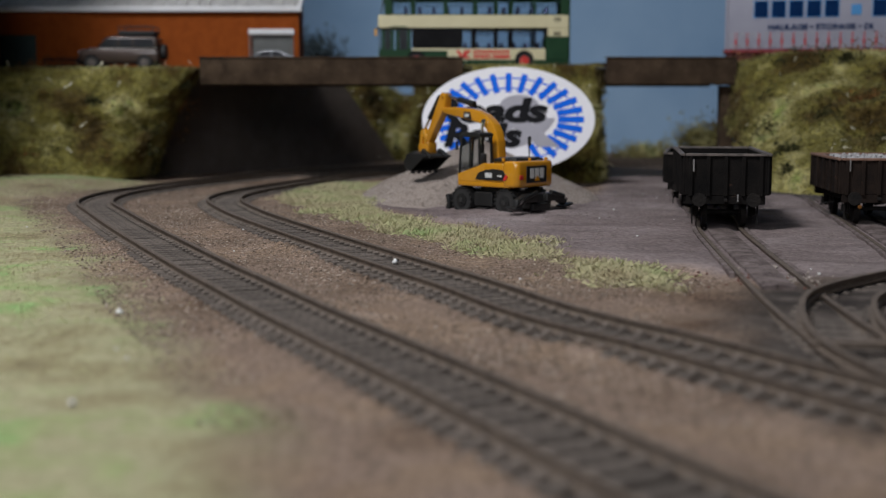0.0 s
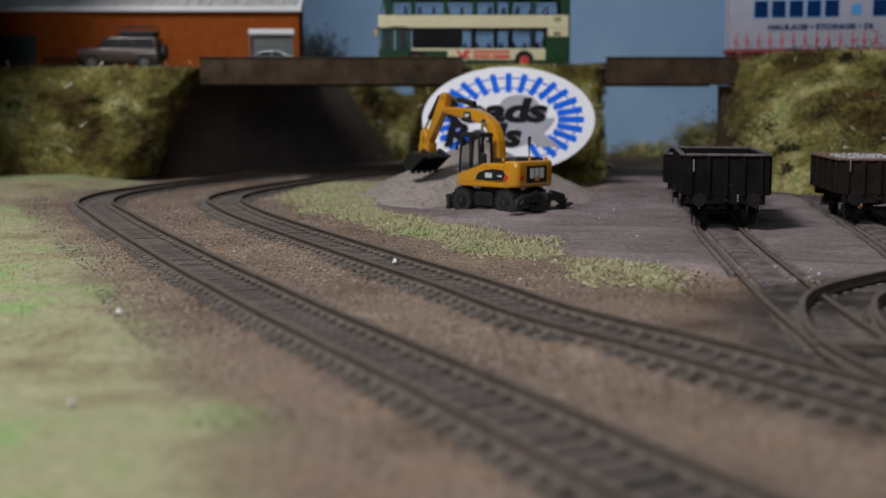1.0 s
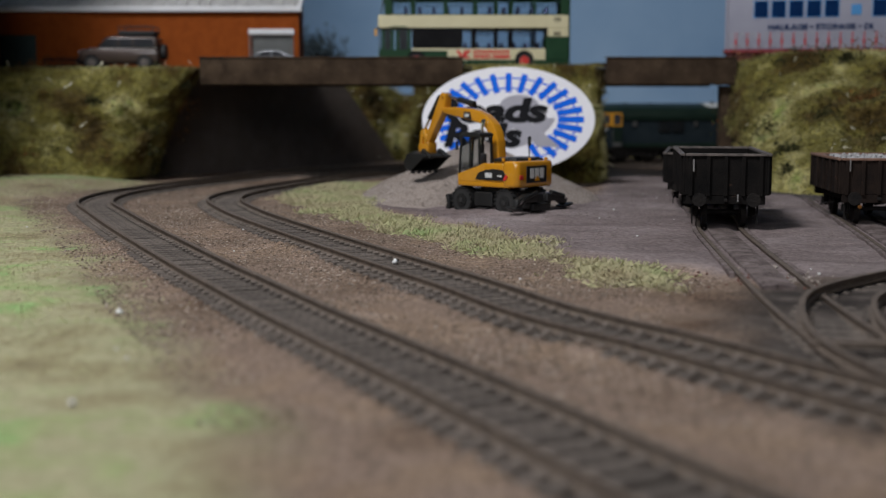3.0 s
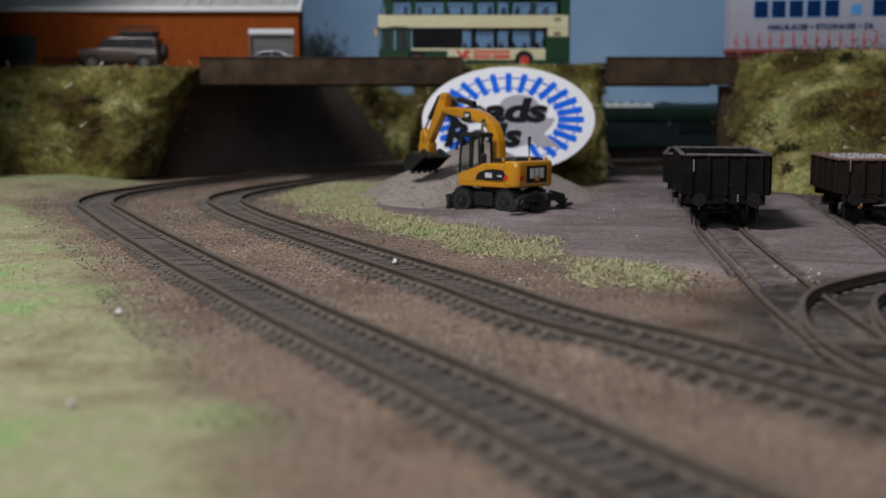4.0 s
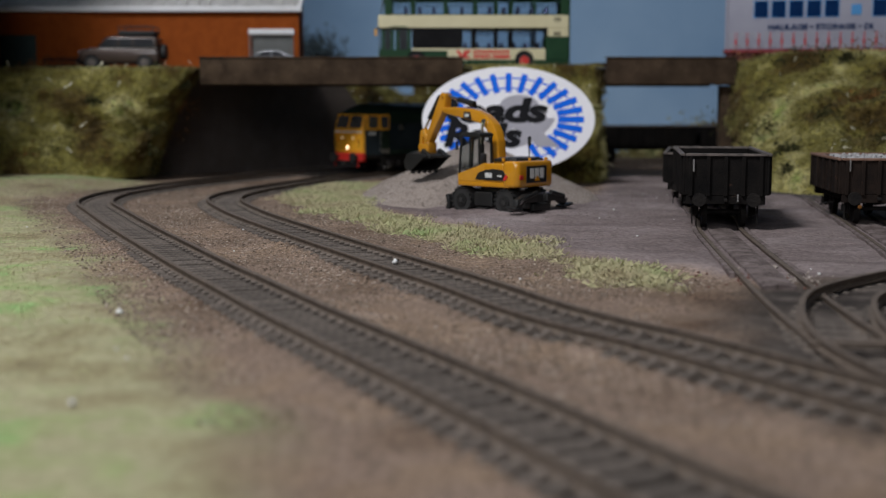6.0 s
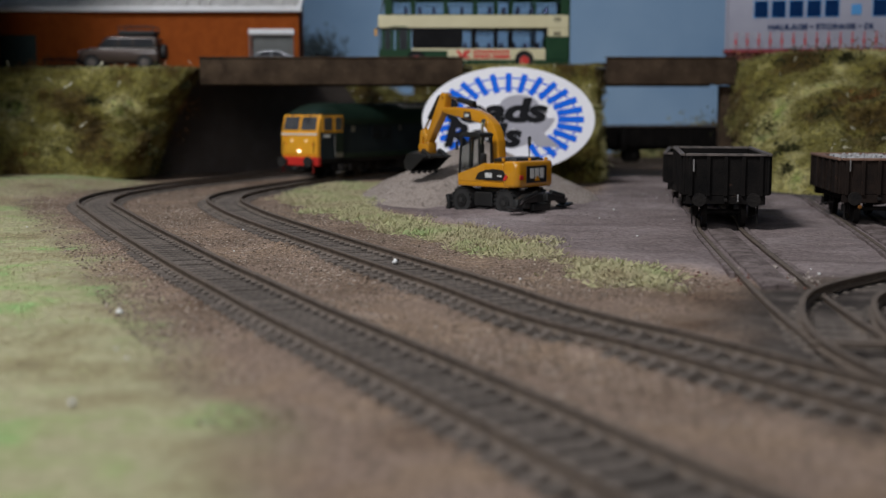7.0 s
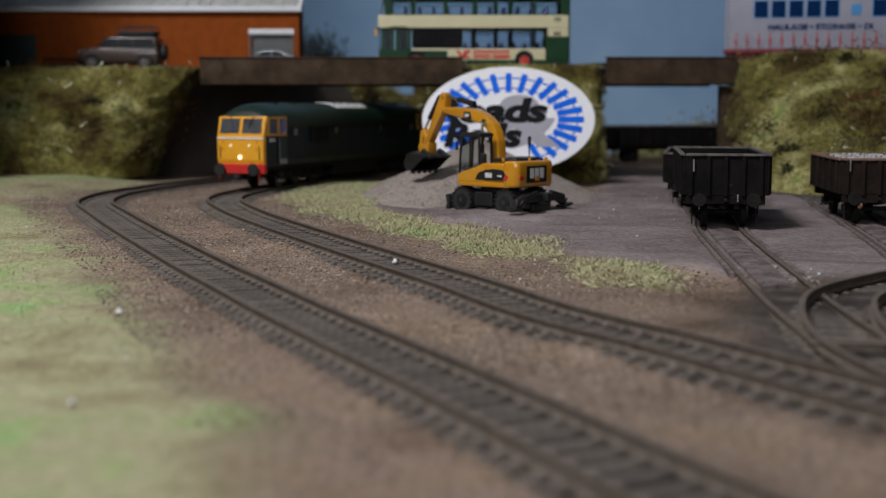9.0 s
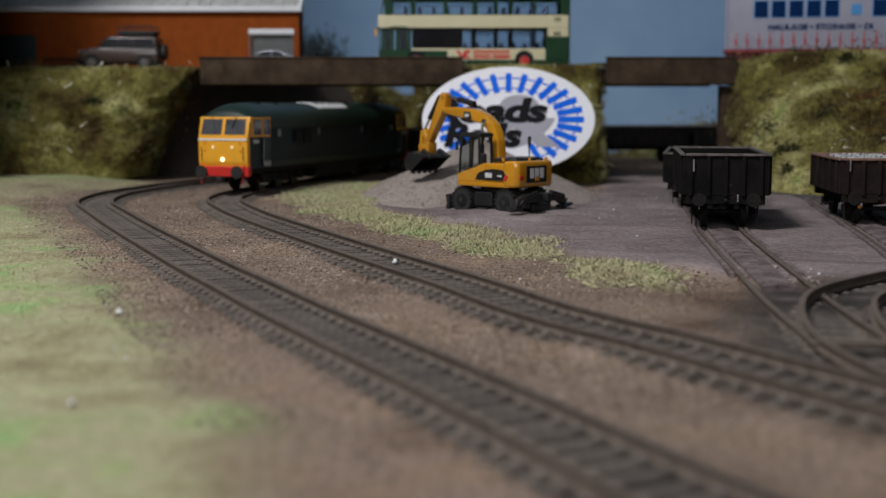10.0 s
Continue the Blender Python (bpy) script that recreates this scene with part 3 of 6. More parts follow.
def build_cab(root, e):
    """One cab end; e is -1 at the leading end and 1 at the trailing end."""
    y = lambda z, out=0.0: e * (raked(z) + out)
    bm = prism(bmesh.new(), [(e * (HALF - 1.2), 13.5), (y(17), 17), (y(30), 30), (y(42.8), 42.8), (e * (HALF - 6), 42.8), (e * (HALF - 3.6), 13.5)], "x", -17.35, 17.35, 0.6)
    cab = part("cab_front", bm, M["loco_yellow"], root, "warning yellow cab front")
    # windscreens, two panes with raised frames
    for s in (-1, 1):
        x0, x1 = (1.1, 15.6)
        bm = bmesh.new()
        fr = bmesh.new()
        za, zb = 32.6, 41.4
        for b, grow, out in ((fr, 0.7, 0.25), (bm, 0.0, 0.35)):
            pts = [(x0 - grow, za - grow), (x1 + grow, za - grow), (x1 - 0.6 + grow, zb + grow), (x0 - grow, zb + grow)]
            vs = [b.verts.new((s * px, y(pz, out), pz)) for px, pz in pts] + [b.verts.new((s * px, y(pz, -0.6), pz)) for px, pz in pts]
            b.faces.new(vs[:4])
            for i in range(4):
                b.faces.new((vs[i], vs[(i + 1) % 4], vs[4 + (i + 1) % 4], vs[4 + i]))
            bmesh.ops.recalc_face_normals(b, faces=b.faces[:])
        part("windscreen_frame", fr, M["loco_yellow"], cab)
        part("windscreen", bm, M["pane"], cab, "grey glazed windscreen pane")
        part("wiper", rod(bmesh.new(), (s * 8.5, y(42.5, 0.7), 42.5), (s * 6.0, y(36, 0.7), 36.0), 0.28, 6), M["black"], cab)
        part("marker_lamp", rod(bmesh.new(), (s * 6.8, y(25.5, -0.3), 25.5), (s * 6.8, y(25.5, 0.45), 25.5), 0.85, 12), M["marker_glow"] if e < 0 else M["pane"], cab, "small round marker lamp, cream with added glow at the leading end")
        part("handrail", rod(bmesh.new(), (s * 14.6, y(25, 0.7), 25.5), (s * 14.6, y(19, 0.7), 17.8), 0.22, 6), M["grime"], cab)
        for zz in (27.5, 23.2):
            part("lamp_bracket", cube(s * 12.6 - 0.4, s * 12.6 + 0.4, min(y(zz, 0), y(zz, 0.35)), max(y(zz, 0), y(zz, 0.35)), zz - 0.5, zz + 0.5), M["red"], cab)
        # buffers and beam pipes
        buf = part("buffer", rod(bmesh.new(), (s * 11.3, e * (HALF - 1), 11.6), (s * 11.3, e * (HALF + 4.2), 11.6), 1.5, 14), M["black"], root)
        part("buffer_head", rod(bmesh.new(), (s * 11.3, e * (HALF + 4.2), 11.6), (s * 11.3, e * (HALF + 5.2), 11.6), 3.6, 20), M["black"], buf)
        part("brake_pipe", rod(bmesh.new(), (s * 13.6, e * (HALF + 0.9), 15), (s * 13.2, e * (HALF + 1.4), 4.5), 0.55, 8), M["red"], root)
    part("headlamp", rod(bmesh.new(), (0, y(18.6, -0.3), 18.6), (0, y(18.6, 0.7), 18.6), 1.1, 16), M["lamp_on"] if e < 0 else M["pane"], cab, "bright lit centre headlamp")
    part("headlamp_shade", cube(-1.7, 1.7, min(y(20.3), y(20.3, 1.0)), max(y(20.3), y(20.3, 1.0)), 20.1, 20.6), M["loco_yellow"], cab)
    a, b = sorted((y(30), y(30, 0.35)))
    part("cream_band", cube(-17.3, 17.3, a, b, 29.3, 30.4), M["roof_white"], cab, "thin cream band across the nose")
    a, b = sorted((e * (HALF - 3), e * (HALF + 0.6)))
    part("buffer_beam", cube(-16.6, 16.6, a, b, 8.8, 14.6, 0.4), M["red"], root, "bright red buffer beam")
    part("coupling", cube(-1.8, 1.8, min(e * HALF, e * (HALF + 5)), max(e * HALF, e * (HALF + 5)), 6, 8.6, 0.3), M["black"], root)
    part("horn", rod(bmesh.new(), (0, e * (HALF - 5.5), 45.2), (0, e * (HALF - 8), 46.2), 0.9, 10), M["black"], root)
    # cab side windows in a yellow surround
    for s in (-1, 1):
        ya, yb = sorted((e * (HALF - 3.6), e * (HALF - 25)))
        sur = part("cab_side", cube(s * 17.45 - 0.25, s * 17.45 + 0.25, ya, yb, 31.0, 42.2, 0.15), M["loco_yellow"], root, "yellow cab side window surround")
        for o0, o1 in ((6.4, 14.2), (17.4, 23.8)):
            wa, wb = sorted((e * (HALF - o0), e * (HALF - o1)))
            part("side_window", cube(s * 17.75 - 0.15, s * 17.75 + 0.15, wa, wb, 32.4, 41.0), M["pane"], sur)
        ya, yb = sorted((e * (HALF - 17.2), e * (HALF - 24.8)))
        door = part("cab_door", cube(s * 17.6 - 0.15, s * 17.6 + 0.15, ya, yb, 14.5, 30.9, 0.1), M["loco_green"], root)
        part("door_rail", rod(bmesh.new(), (s * 17.95, e * (HALF - 16.6), 16), (s * 17.95, e * (HALF - 16.6), 30), 0.22, 6), M["steel"], door)
        part("step_plate", cube(s * 17.7 - 0.12, s * 17.7 + 0.12, ya, yb, 14.2, 17.2), M["steel"], door)
        # the number is shown as bars
        for k in range(4):
            na, nb = sorted((e * (HALF - 6.4 - k * 1.6), e * (HALF - 7.5 - k * 1.6)))
            part("number_bar", cube(s * 17.55 - 0.12, s * 17.55 + 0.12, na, nb, 27.6, 29.6), M["print_white"], root)


def build_loco():
    root = tagged(empty("locomotive"), "dark green diesel locomotive with yellow cab ends, moving", "locomotive")
    # sides
    for s in (-1, 1):
        side = part("body_side", cube(s * 17.1 - 0.4, s * 17.1 + 0.4, -(HALF - 2.9), HALF - 2.9, 13.2, 39.6, 0.2), M["loco_slate"], root, "slate green flat body side")
        part("waist_band", cube(s * 17.55 - 0.08, s * 17.55 + 0.08, -(HALF - 26), HALF - 26, 13.5, 16.6), M["loco_green"], side)
        part("cantrail_band", cube(s * 17.55 - 0.08, s * 17.55 + 0.08, -(HALF - 26), HALF - 26, 36.2, 39.4), M["loco_green"], side)
        for yy, w in ((-88, 4), (-34, 3), (34, 3), (88, 4)):
            part("body_window", cube(s * 17.6 - 0.12, s * 17.6 + 0.12, yy - w / 2, yy + w / 2, 31.0, 35.0), M["steel"], side)
        for yy in (-62, -50, 48, 60, 72):
            grille = part("side_grille", cube(s * 17.6 - 0.1, s * 17.6 + 0.1, yy - 5, yy + 5, 26, 35), M["grime"], side)
            bm = bmesh.new()
            for k in range(6):
                box(bm, s * 17.75 - 0.12, s * 17.75 + 0.12, yy - 4.6, yy + 4.6, 26.8 + k * 1.35, 27.3 + k * 1.35)
            part("grille_slat", bm, M["loco_slate"], grille)
    # roof with domed ends
    bm = bmesh.new()
    stations = [(-HALF + 3.6, 0.04), (-HALF + 5.5, 0.42), (-HALF + 8, 0.68), (-HALF + 11, 0.86), (-HALF + 15, 0.97), (-HALF + 20, 1.0)]
    stations += [(y, 1.0) for y in (-80, -40, 0, 40, 80)] + [(-y, k) for y, k in stations[::-1]]
    rings = [[bm.verts.new((x * (1 if k > 0.5 else 0.96 + 0.04 * k), y, 39.5 + (z - 39.5) * k + (1 - k) * 3.2)) for x, z in SECTION] for y, k in stations]
    for a, b in zip(rings, rings[1:]):
        for i in range(len(SECTION) - 1):
            bm.faces.new((a[i], a[i + 1], b[i + 1], b[i]))
    bm.faces.new(rings[0])
    bm.faces.new(rings[-1])
    bmesh.ops.recalc_face_normals(bm, faces=bm.faces[:])
    roof = part("roof", bm, M["loco_green"], root, "dark green domed roof", True)
    part("roof_panel", prism(bmesh.new(), [(-3, 51.0), (4.2, 50.8), (8.6, 49.9), (13.0, 47.4), (12.4, 46.6), (4, 49.6), (-3, 49.8)], "y", -23, 22), M["roof_white"], roof, "dirty white roof fan panel")
    for yy in (-16, -6, 4, 14):
        part("roof_fan", rod(bmesh.new(), (6.5, yy, 50.2), (6.9, yy, 50.95), 2.0, 14), M["loco_green"], roof)
    part("exhaust", cube(-3, 3, 34, 42, 50, 51.6, 0.4), M["grime"], roof)
    for yy in (-92, -70, 10, 50, 84):
        part("roof_rib", cube(-7, 7, yy, yy + 0.8, 49.6, 50.8, 0.2), M["loco_green"], roof)
    for e in (-1, 1):
        build_cab(root, e)
    # underframe, tank and bogies
    part("solebar", cube(-16, 16, -(HALF - 4), HALF - 4, 10.4, 13.6, 0.4), M["grime"], root)
    part("fuel_tank", cube(-15.5, 15.5, -32, 32, 3.8, 12, 1.0), M["grime"], root)
    for e in (-1, 1):
        bogie = part("bogie", cube(-9.8, 9.8, -30, 30, 6.4, 9.6, 0.4), M["grime"], root)
        bogie.matrix_basis = pose(0, e * 74 * MM, 0)
        for s in (-1, 1):
            bm = cube(s * 12.0 - 1.0, s * 12.0 + 1.0, -33, 33, 5.4, 9.8, 0.4)
            for yy in (-26, 0, 26):
                box(bm, s * 13.2 - 1.0, s * 13.2 + 1.0, yy - 2.6, yy + 2.6, 3.8, 8.6, 0.5)
                rod(bm, (s * 13.6, yy - 6, 4.6), (s * 13.6, yy - 6, 9.4), 1.3, 8)
                rod(bm, (s * 13.6, yy + 6, 4.6), (s * 13.6, yy + 6, 9.4), 1.3, 8)
            part("bogie_frame", bm, M["grime"], bogie)
            part("footstep", cube(s * 14.6 - 1.4, s * 14.6 + 1.4, e * 36 - 3, e * 36 + 3, 4.0, 4.6), M["steel"], bogie)
        for yy in (-26, 0, 26):
            wheelset(bogie, yy, 7.4)
        BOGIES.append((bogie, e * 74))
    # the cabs draw in towards the ends
    for ob in root.children_recursive:
        if ob.type == "MESH" and not ob.name.startswith(("bogie", "wheel", "axle", "footstep", "buffer", "brake", "coupling", "fuel", "solebar")):
            for v in ob.data.vertices:
                over = abs(v.co.y) / MM - (HALF - 26)
                if over > 0:
                    v.co.x *= 1 - 0.09 * over / 26
    return root


BOGIES = []
LOCO = build_loco()
LOCO_WHEELS = list(WHEELS)

M["wagon"] = mat("black_brown_wagon_steel", (0.006, 0.0055, 0.0055), (0.013, 0.011, 0.010), 0.8, 0, 130, 0.3, 1200, (0.05, 0.03, 0.022), -0.03, 260, spec=0.08)
M["wagon_rust"] = mat("rusty_wagon_steel", (0.012, 0.009, 0.008), (0.026, 0.017, 0.013), 0.8, 0, 130, 0.3, 1200, (0.08, 0.042, 0.028), 0.0, 300, spec=0.1)
M["rim"] = mat("worn_wagon_rim", (0.07, 0.06, 0.055), (0.17, 0.14, 0.125), 0.6, 0.2, 260, 0.2, 1500)
M["rim_rust"] = mat("rusty_wagon_rim", (0.16, 0.085, 0.055), (0.24, 0.14, 0.10), 0.7, 0.1, 260, 0.2, 1500)
M["coal_grey"] = mat("grey_stone_load", (0.30, 0.29, 0.29), (0.55, 0.54, 0.55), 0.9, 0, 500, 0.5, 1500, vary=0.3)


def build_wagon(name, label, length, width, top, floor=14.0, steel="wagon", rim="rim", load=False, lamp=False):
    """An open steel mineral wagon on four wheels; heights are over the rail."""
    root = tagged(empty(name), label, "wagon", "open wagons")
    L, W = length / 2, width / 2
    body = part("floor_plate", cube(-W + 1, W - 1, -L + 1, L - 1, floor, floor + 1.2), M[steel], root)
    for s in (-1, 1):
        side = part("side_plate", cube(s * (W - 0.5) - 0.5, s * (W - 0.5) + 0.5, -L, L, floor, top, 0.15), M[steel], root)
        n = max(4, int(length / 11))
        for k in range(n):
            yy = -L + 3 + k * (length - 6) / (n - 1)
            part("side_rib", cube(s * (W + 0.5) - 0.6, s * (W + 0.5) + 0.6, yy - 0.7, yy + 0.7, floor + 0.3, top - 0.4, 0.2), M[steel], side)
        part("top_rail", cube(s * (W + 0.0) - 0.95, s * (W + 0.0) + 0.95, -L - 0.5, L + 0.5, top - 0.3, top + 0.9, 0.25), M[rim], root)
        end = part("end_plate", cube(-W + 1.0, W - 1.0, s * (L - 0.5) - 0.5, s * (L - 0.5) + 0.5, floor, top, 0.15), M[steel], root)
        for k in range(5):
            xx = -W + 3.4 + k * (width - 6.8) / 4
            part("end_rib", cube(xx - 0.8, xx + 0.8, s * (L + 0.45) - 0.6, s * (L + 0.45) + 0.6, floor - 0.4, top - 0.4, 0.2), M[steel], end)
        part("top_rail", cube(-W + 1.05, W - 1.05, s * (L + 0.1) - 0.85, s * (L + 0.1) + 0.85, top - 0.3, top + 0.85, 0.25), M[rim], root)
        # running gear
        part("solebar", cube(s * 11.6 - 0.9, s * 11.6 + 0.9, -L, L, floor - 3.4, floor - 0.1, 0.2), M["grime"], root)
        part("headstock", cube(-W + 1.5, W - 1.5, s * (L - 0.9) - 0.8, s * (L - 0.9) + 0.8, floor - 3.8, floor - 0.1, 0.25), M[steel], root)
        for q in (-1, 1):
            buf = part("buffer", rod(bmesh.new(), (q * 11.0, s * L, floor - 1.6), (q * 11.0, s * (L + 4.0), floor - 1.6), 1.3, 12), M["grime"], root)
            part("buffer_head", rod(bmesh.new(), (q * 11.0, s * (L + 4.0), floor - 1.6), (q * 11.0, s * (L + 4.8), floor - 1.6), 2.9, 16), M["grime"], buf)
        part("coupling_hook", cube(-0.7, 0.7, min(s * L, s * (L + 3.4)), max(s * L, s * (L + 3.4)), floor - 2.6, floor - 1.2, 0.3), M["grime"], root)
        for yy in (-L * 0.72, L * 0.72):
            bm = prism(bmesh.new(), [(yy - 4.2, floor - 3.2), (yy + 4.2, floor - 3.2), (yy + 1.6, 4.2), (yy - 1.6, 4.2)], "x", s * 11.4 - 0.6, s * 11.4 + 0.6)
            box(bm, s * 12.7 - 0.9, s * 12.7 + 0.9, yy - 1.7, yy + 1.7, 4.8, 8.2, 0.4)
            part("axle_guard", bm, M["grime"], root)
        part("brake_lever", rod(bmesh.new(), (s * 13.4, -L * 0.2, 8), (s * 13.4, L * 0.85, 4.2), 0.35, 6), M["grime"], root)
        part("brake_lever_guard", cube(s * 13.4 - 0.3, s * 13.4 + 0.3, -L + 3.4, -L + 4.6, 1.6, floor - 1, 0.1), M["grime"], root)
    part("door_catch", cube(-W + 4.1, -W + 4.7, -L - 1.2, -L - 0.9, floor + 10, floor + 15), M["steel"], root)
    part("lamp_iron", cube(4.6, 5.2, -L - 1.6, -L - 1.0, floor - 2.5, floor + 0.5), M["steel"], root)
    for yy in (-L * 0.72, L * 0.72):
        wheelset(root, yy, 6.2, spoked=True)
    if load:
        bm = bmesh.new()
        rng = random.Random(11)
        for _ in range(420):
            x, y = rng.uniform(-W + 2, W - 2), rng.uniform(-L + 2, L - 2)
            z = top - 1.4 + 1.6 * math.cos(x / W * 1.4) * math.cos(y / L * 1.4) + rng.uniform(-0.6, 0.8)
            r = rng.uniform(0.6, 1.3)
            m = Matrix.Translation((x, y, z)) @ Euler((rng.uniform(0, 3), rng.uniform(0, 3), 0)).to_matrix().to_4x4() @ Matrix.Diagonal((1, rng.uniform(0.6, 1), rng.uniform(0.6, 1), 1))
            bmesh.ops.create_icosphere(bm, subdivisions=1, radius=r, matrix=m)
        box(bm, -W + 1.2, W - 1.2, -L + 1.2, L - 1.2, top - 4, top - 1.6)
        tagged(part("stone_load", bm, M["coal_grey"], root, "heaped pale grey stone chippings"), kind="stuff")
    if lamp:
        # Brass cap added ahead of the wheel to stand in for a glint.
        part("axle_end", rod(bmesh.new(), (-7.4, -L * 0.72 - 7.2, 7.4), (-7.4, -L * 0.72 - 6.4, 7.4), 0.9, 10), M["brass"], root, "small brass cap added as a glint by the wheel")
    return root


M["brass"] = mat("polished_brass", (0.85, 0.42, 0.12), (0.9, 0.48, 0.16), 0.15, 1.0, 200)
SIDING_RAIL = 3.0
WAGON = build_wagon("mineral_wagon", "empty black-brown steel mineral wagon on the yard siding", 88, 35.5, 30.6)
WAGON.matrix_basis = pose(0.1245, 0.5565, SIDING_RAIL * MM, 0, 0, -8.5)
SECOND = copy_thing(WAGON, pose(0.1385, 0.661, SIDING_RAIL * MM, 0, 0, -12))
SECOND.scale = (1.0, 1.0, 0.88)
STONE_WAGON = build_wagon("stone_wagon", "rusty steel wagon loaded with pale grey stone", 62, 34, 27.8, 13.0, "wagon_rust", "rim_rust", True, True)
STONE_WAGON.matrix_basis = pose(0.192, 0.563, SIDING_RAIL * MM, 0, 0, -6)
TRAIN = [copy_thing(WAGON, pose(0, 0, 0)) for _ in range(6)]
for w in TRAIN:
    tagged(w, "black-brown steel mineral wagon in the moving train", "wagon", "wagons of the train")


# ---- the yard: excavator and oval sign ----
M["plant_yellow"] = mat("excavator_yellow", (0.54, 0.235, 0.012), (0.62, 0.275, 0.018), 0.16, 0, 90, 0.05, 700, coat=0.9)
M["plant_black"] = mat("excavator_black", (0.010, 0.010, 0.010), (0.018, 0.018, 0.018), 0.45, 0, 120)
M["tyre"] = mat("rubber_tyre", (0.014, 0.014, 0.014), (0.026, 0.025, 0.024), 0.7, 0, 200, 0.3, 1500)
M["cab_glass"] = glass("clear_cab_glass", (0.75, 0.8, 0.82))
M["chrome"] = mat("bright_piston_rod", (0.7, 0.7, 0.7), (0.8, 0.8, 0.8), 0.15, 1.0, 100)


def beam_between(bm, a, b, wa, wb, x0, x1, bevel=0.5):
    """A tapered bar in the machine's long plane, from (y, z) point a to b, with depths wa and wb."""
    a, b = Vector(a), Vector(b)
    d = (b - a).normalized()
    n = Vector((-d.y, d.x))
    prism(bm, [tuple(a + n * wa / 2), tuple(b + n * wb / 2), tuple(b - n * wb / 2), tuple(a - n * wa / 2)], "x", x0, x1, bevel)
    return bm


def bars_mark(root, x, y, z, w, h, plane, colour="print_white"):
    """Three plain bars in place of a maker's mark."""
    for k in range(3):
        u = -w / 2 + k * w / 3
        if plane == "rear":
            part("mark_bar", cube(x + u + 0.45, x + u + w / 3 - 0.45, y - 0.12, y + 0.12, z - h / 2, z + h / 2), M[colour], root)
        else:
            part("mark_bar", cube(x - 0.12, x + 0.12, y - u - w / 3 + 0.2, y - u - 0.1, z - h / 2, z + h / 2), M[colour], root)


def build_excavator():
    root = tagged(empty("excavator", 28.6, 609, 1.8, 46), "yellow wheeled excavator with black wheels, digging at the gravel", "excavator")
    # undercarriage
    under = part("chassis", cube(-7, 7, -19, 21, 4.5, 11.5, 0.6), M["plant_black"], root)
    part("turntable", rod(bmesh.new(), (0, 0, 9), (0, 0, 13.8), 10, 24), M["plant_black"], root)
    for s in (-1, 1):
        for yy in (-14, 15):
            bm = bmesh.new()
            for k in (0, 1):
                c = s * (8.4 + 3.2 * k)
                rod(bm, (c - 1.4, yy, 6.4), (c + 1.4, yy, 6.4), 6.3, 26)
                rod(bm, (c - 1.0, yy, 6.0), (c + 1.0, yy, 6.0), 6.25, 26)
            for k in range(18):
                a = 2 * math.pi * k / 18
                for c in (7.1, 9.6, 10.6, 13.0):
                    w = a + (0.17 if c in (9.6, 13.0) else 0)
                    rod(bm, (s * c - 0.7, yy + 6.3 * math.cos(w), 6.3 + 6.3 * math.sin(w)), (s * c + 0.7, yy + 6.3 * math.cos(w), 6.3 + 6.3 * math.sin(w)), 0.55, 4)
            tyre = part("wheel", bm, M["tyre"], root)
            part("hub", rod(bmesh.new(), (s * 12.9, yy, 6.0), (s * 13.5, yy, 6.0), 3.2, 16), M["plant_black"], tyre)
            part("hub_cap", rod(bmesh.new(), (s * 13.4, yy, 6.0), (s * 13.9, yy, 6.0), 1.3, 12), M["tyre"], tyre)
        part("toolbox", cube(s * 9.5 - 3, s * 9.5 + 3, -5, 7, 3.4, 10.6, 0.5), M["plant_black"], root)
        part("step", cube(s * 12 - 1.6, s * 12 + 1.6, -3, 5, 2.2, 2.9, 0.2), M["plant_black"], root)
        # rear stabiliser blade
        part("axle_arm", beam_between(bmesh.new(), (-18, 7), (-25, 4.5), 2.6, 2.4, s * 7 - 1.2, s * 7 + 1.2), M["plant_black"], root)
    for s in (-1, 1):
        leg = part("outrigger", beam_between(bmesh.new(), (-20, 8.5), (-26, 8.0), 4.2, 3.6, s * 5 - 2.0, s * 5 + 2.0, 0.5), M["plant_black"], root, "black folding outrigger leg")
        arm = prism(bmesh.new(), [(s * 4, 6.5), (s * 4, 10.5), (s * 12, 10.8), (s * 18.5, 8.4), (s * 19.5, 5.0), (s * 17, 4.2), (s * 12, 6.6)], "y", -27.4, -24.2, 0.5)
        part("outrigger_arm", arm, M["plant_black"], leg)
        part("outrigger_pad", prism(bmesh.new(), [(s * 16.4, 2.6), (s * 22.6, 4.2), (s * 22.2, 5.4), (s * 16.0, 3.8)], "y", -29.2, -22.6, 0.3), M["plant_black"], leg)
        part("outrigger_ram", rod(bmesh.new(), (s * 5.5, -28.2, 11.2), (s * 15.5, -28.2, 8.8), 1.1, 12), M["plant_black"], leg)
        part("ram_rod", rod(bmesh.new(), (s * 15.0, -28.2, 9.0), (s * 18.4, -28.2, 6.6), 0.6, 8), M["chrome"], leg)
    part("outrigger_frame", cube(-9.5, 9.5, -25.6, -20.5, 3.4, 10.6, 0.9, 2), M["plant_black"], root)
    part("tow_plate", prism(bmesh.new(), [(-24.8, 2.0), (-27.2, 2.4), (-27.0, 5.8), (-25.2, 6.2)], "x", -6.5, 6.5, 0.4), M["plant_black"], root)
    part("dozer_blade", prism(bmesh.new(), [(23, 1.0), (26.5, 0.2), (25.2, 4), (26.2, 8.2), (24.6, 8.6), (23.4, 5)], "x", -13.5, 13.5, 0.3), M["plant_black"], root)
    lower = set(root.children)
    # upper works
    deck = part("slew_deck", cube(-14.5, 14.5, -18, 16.5, 11.6, 14.2, 0.6), M["plant_yellow"], root)
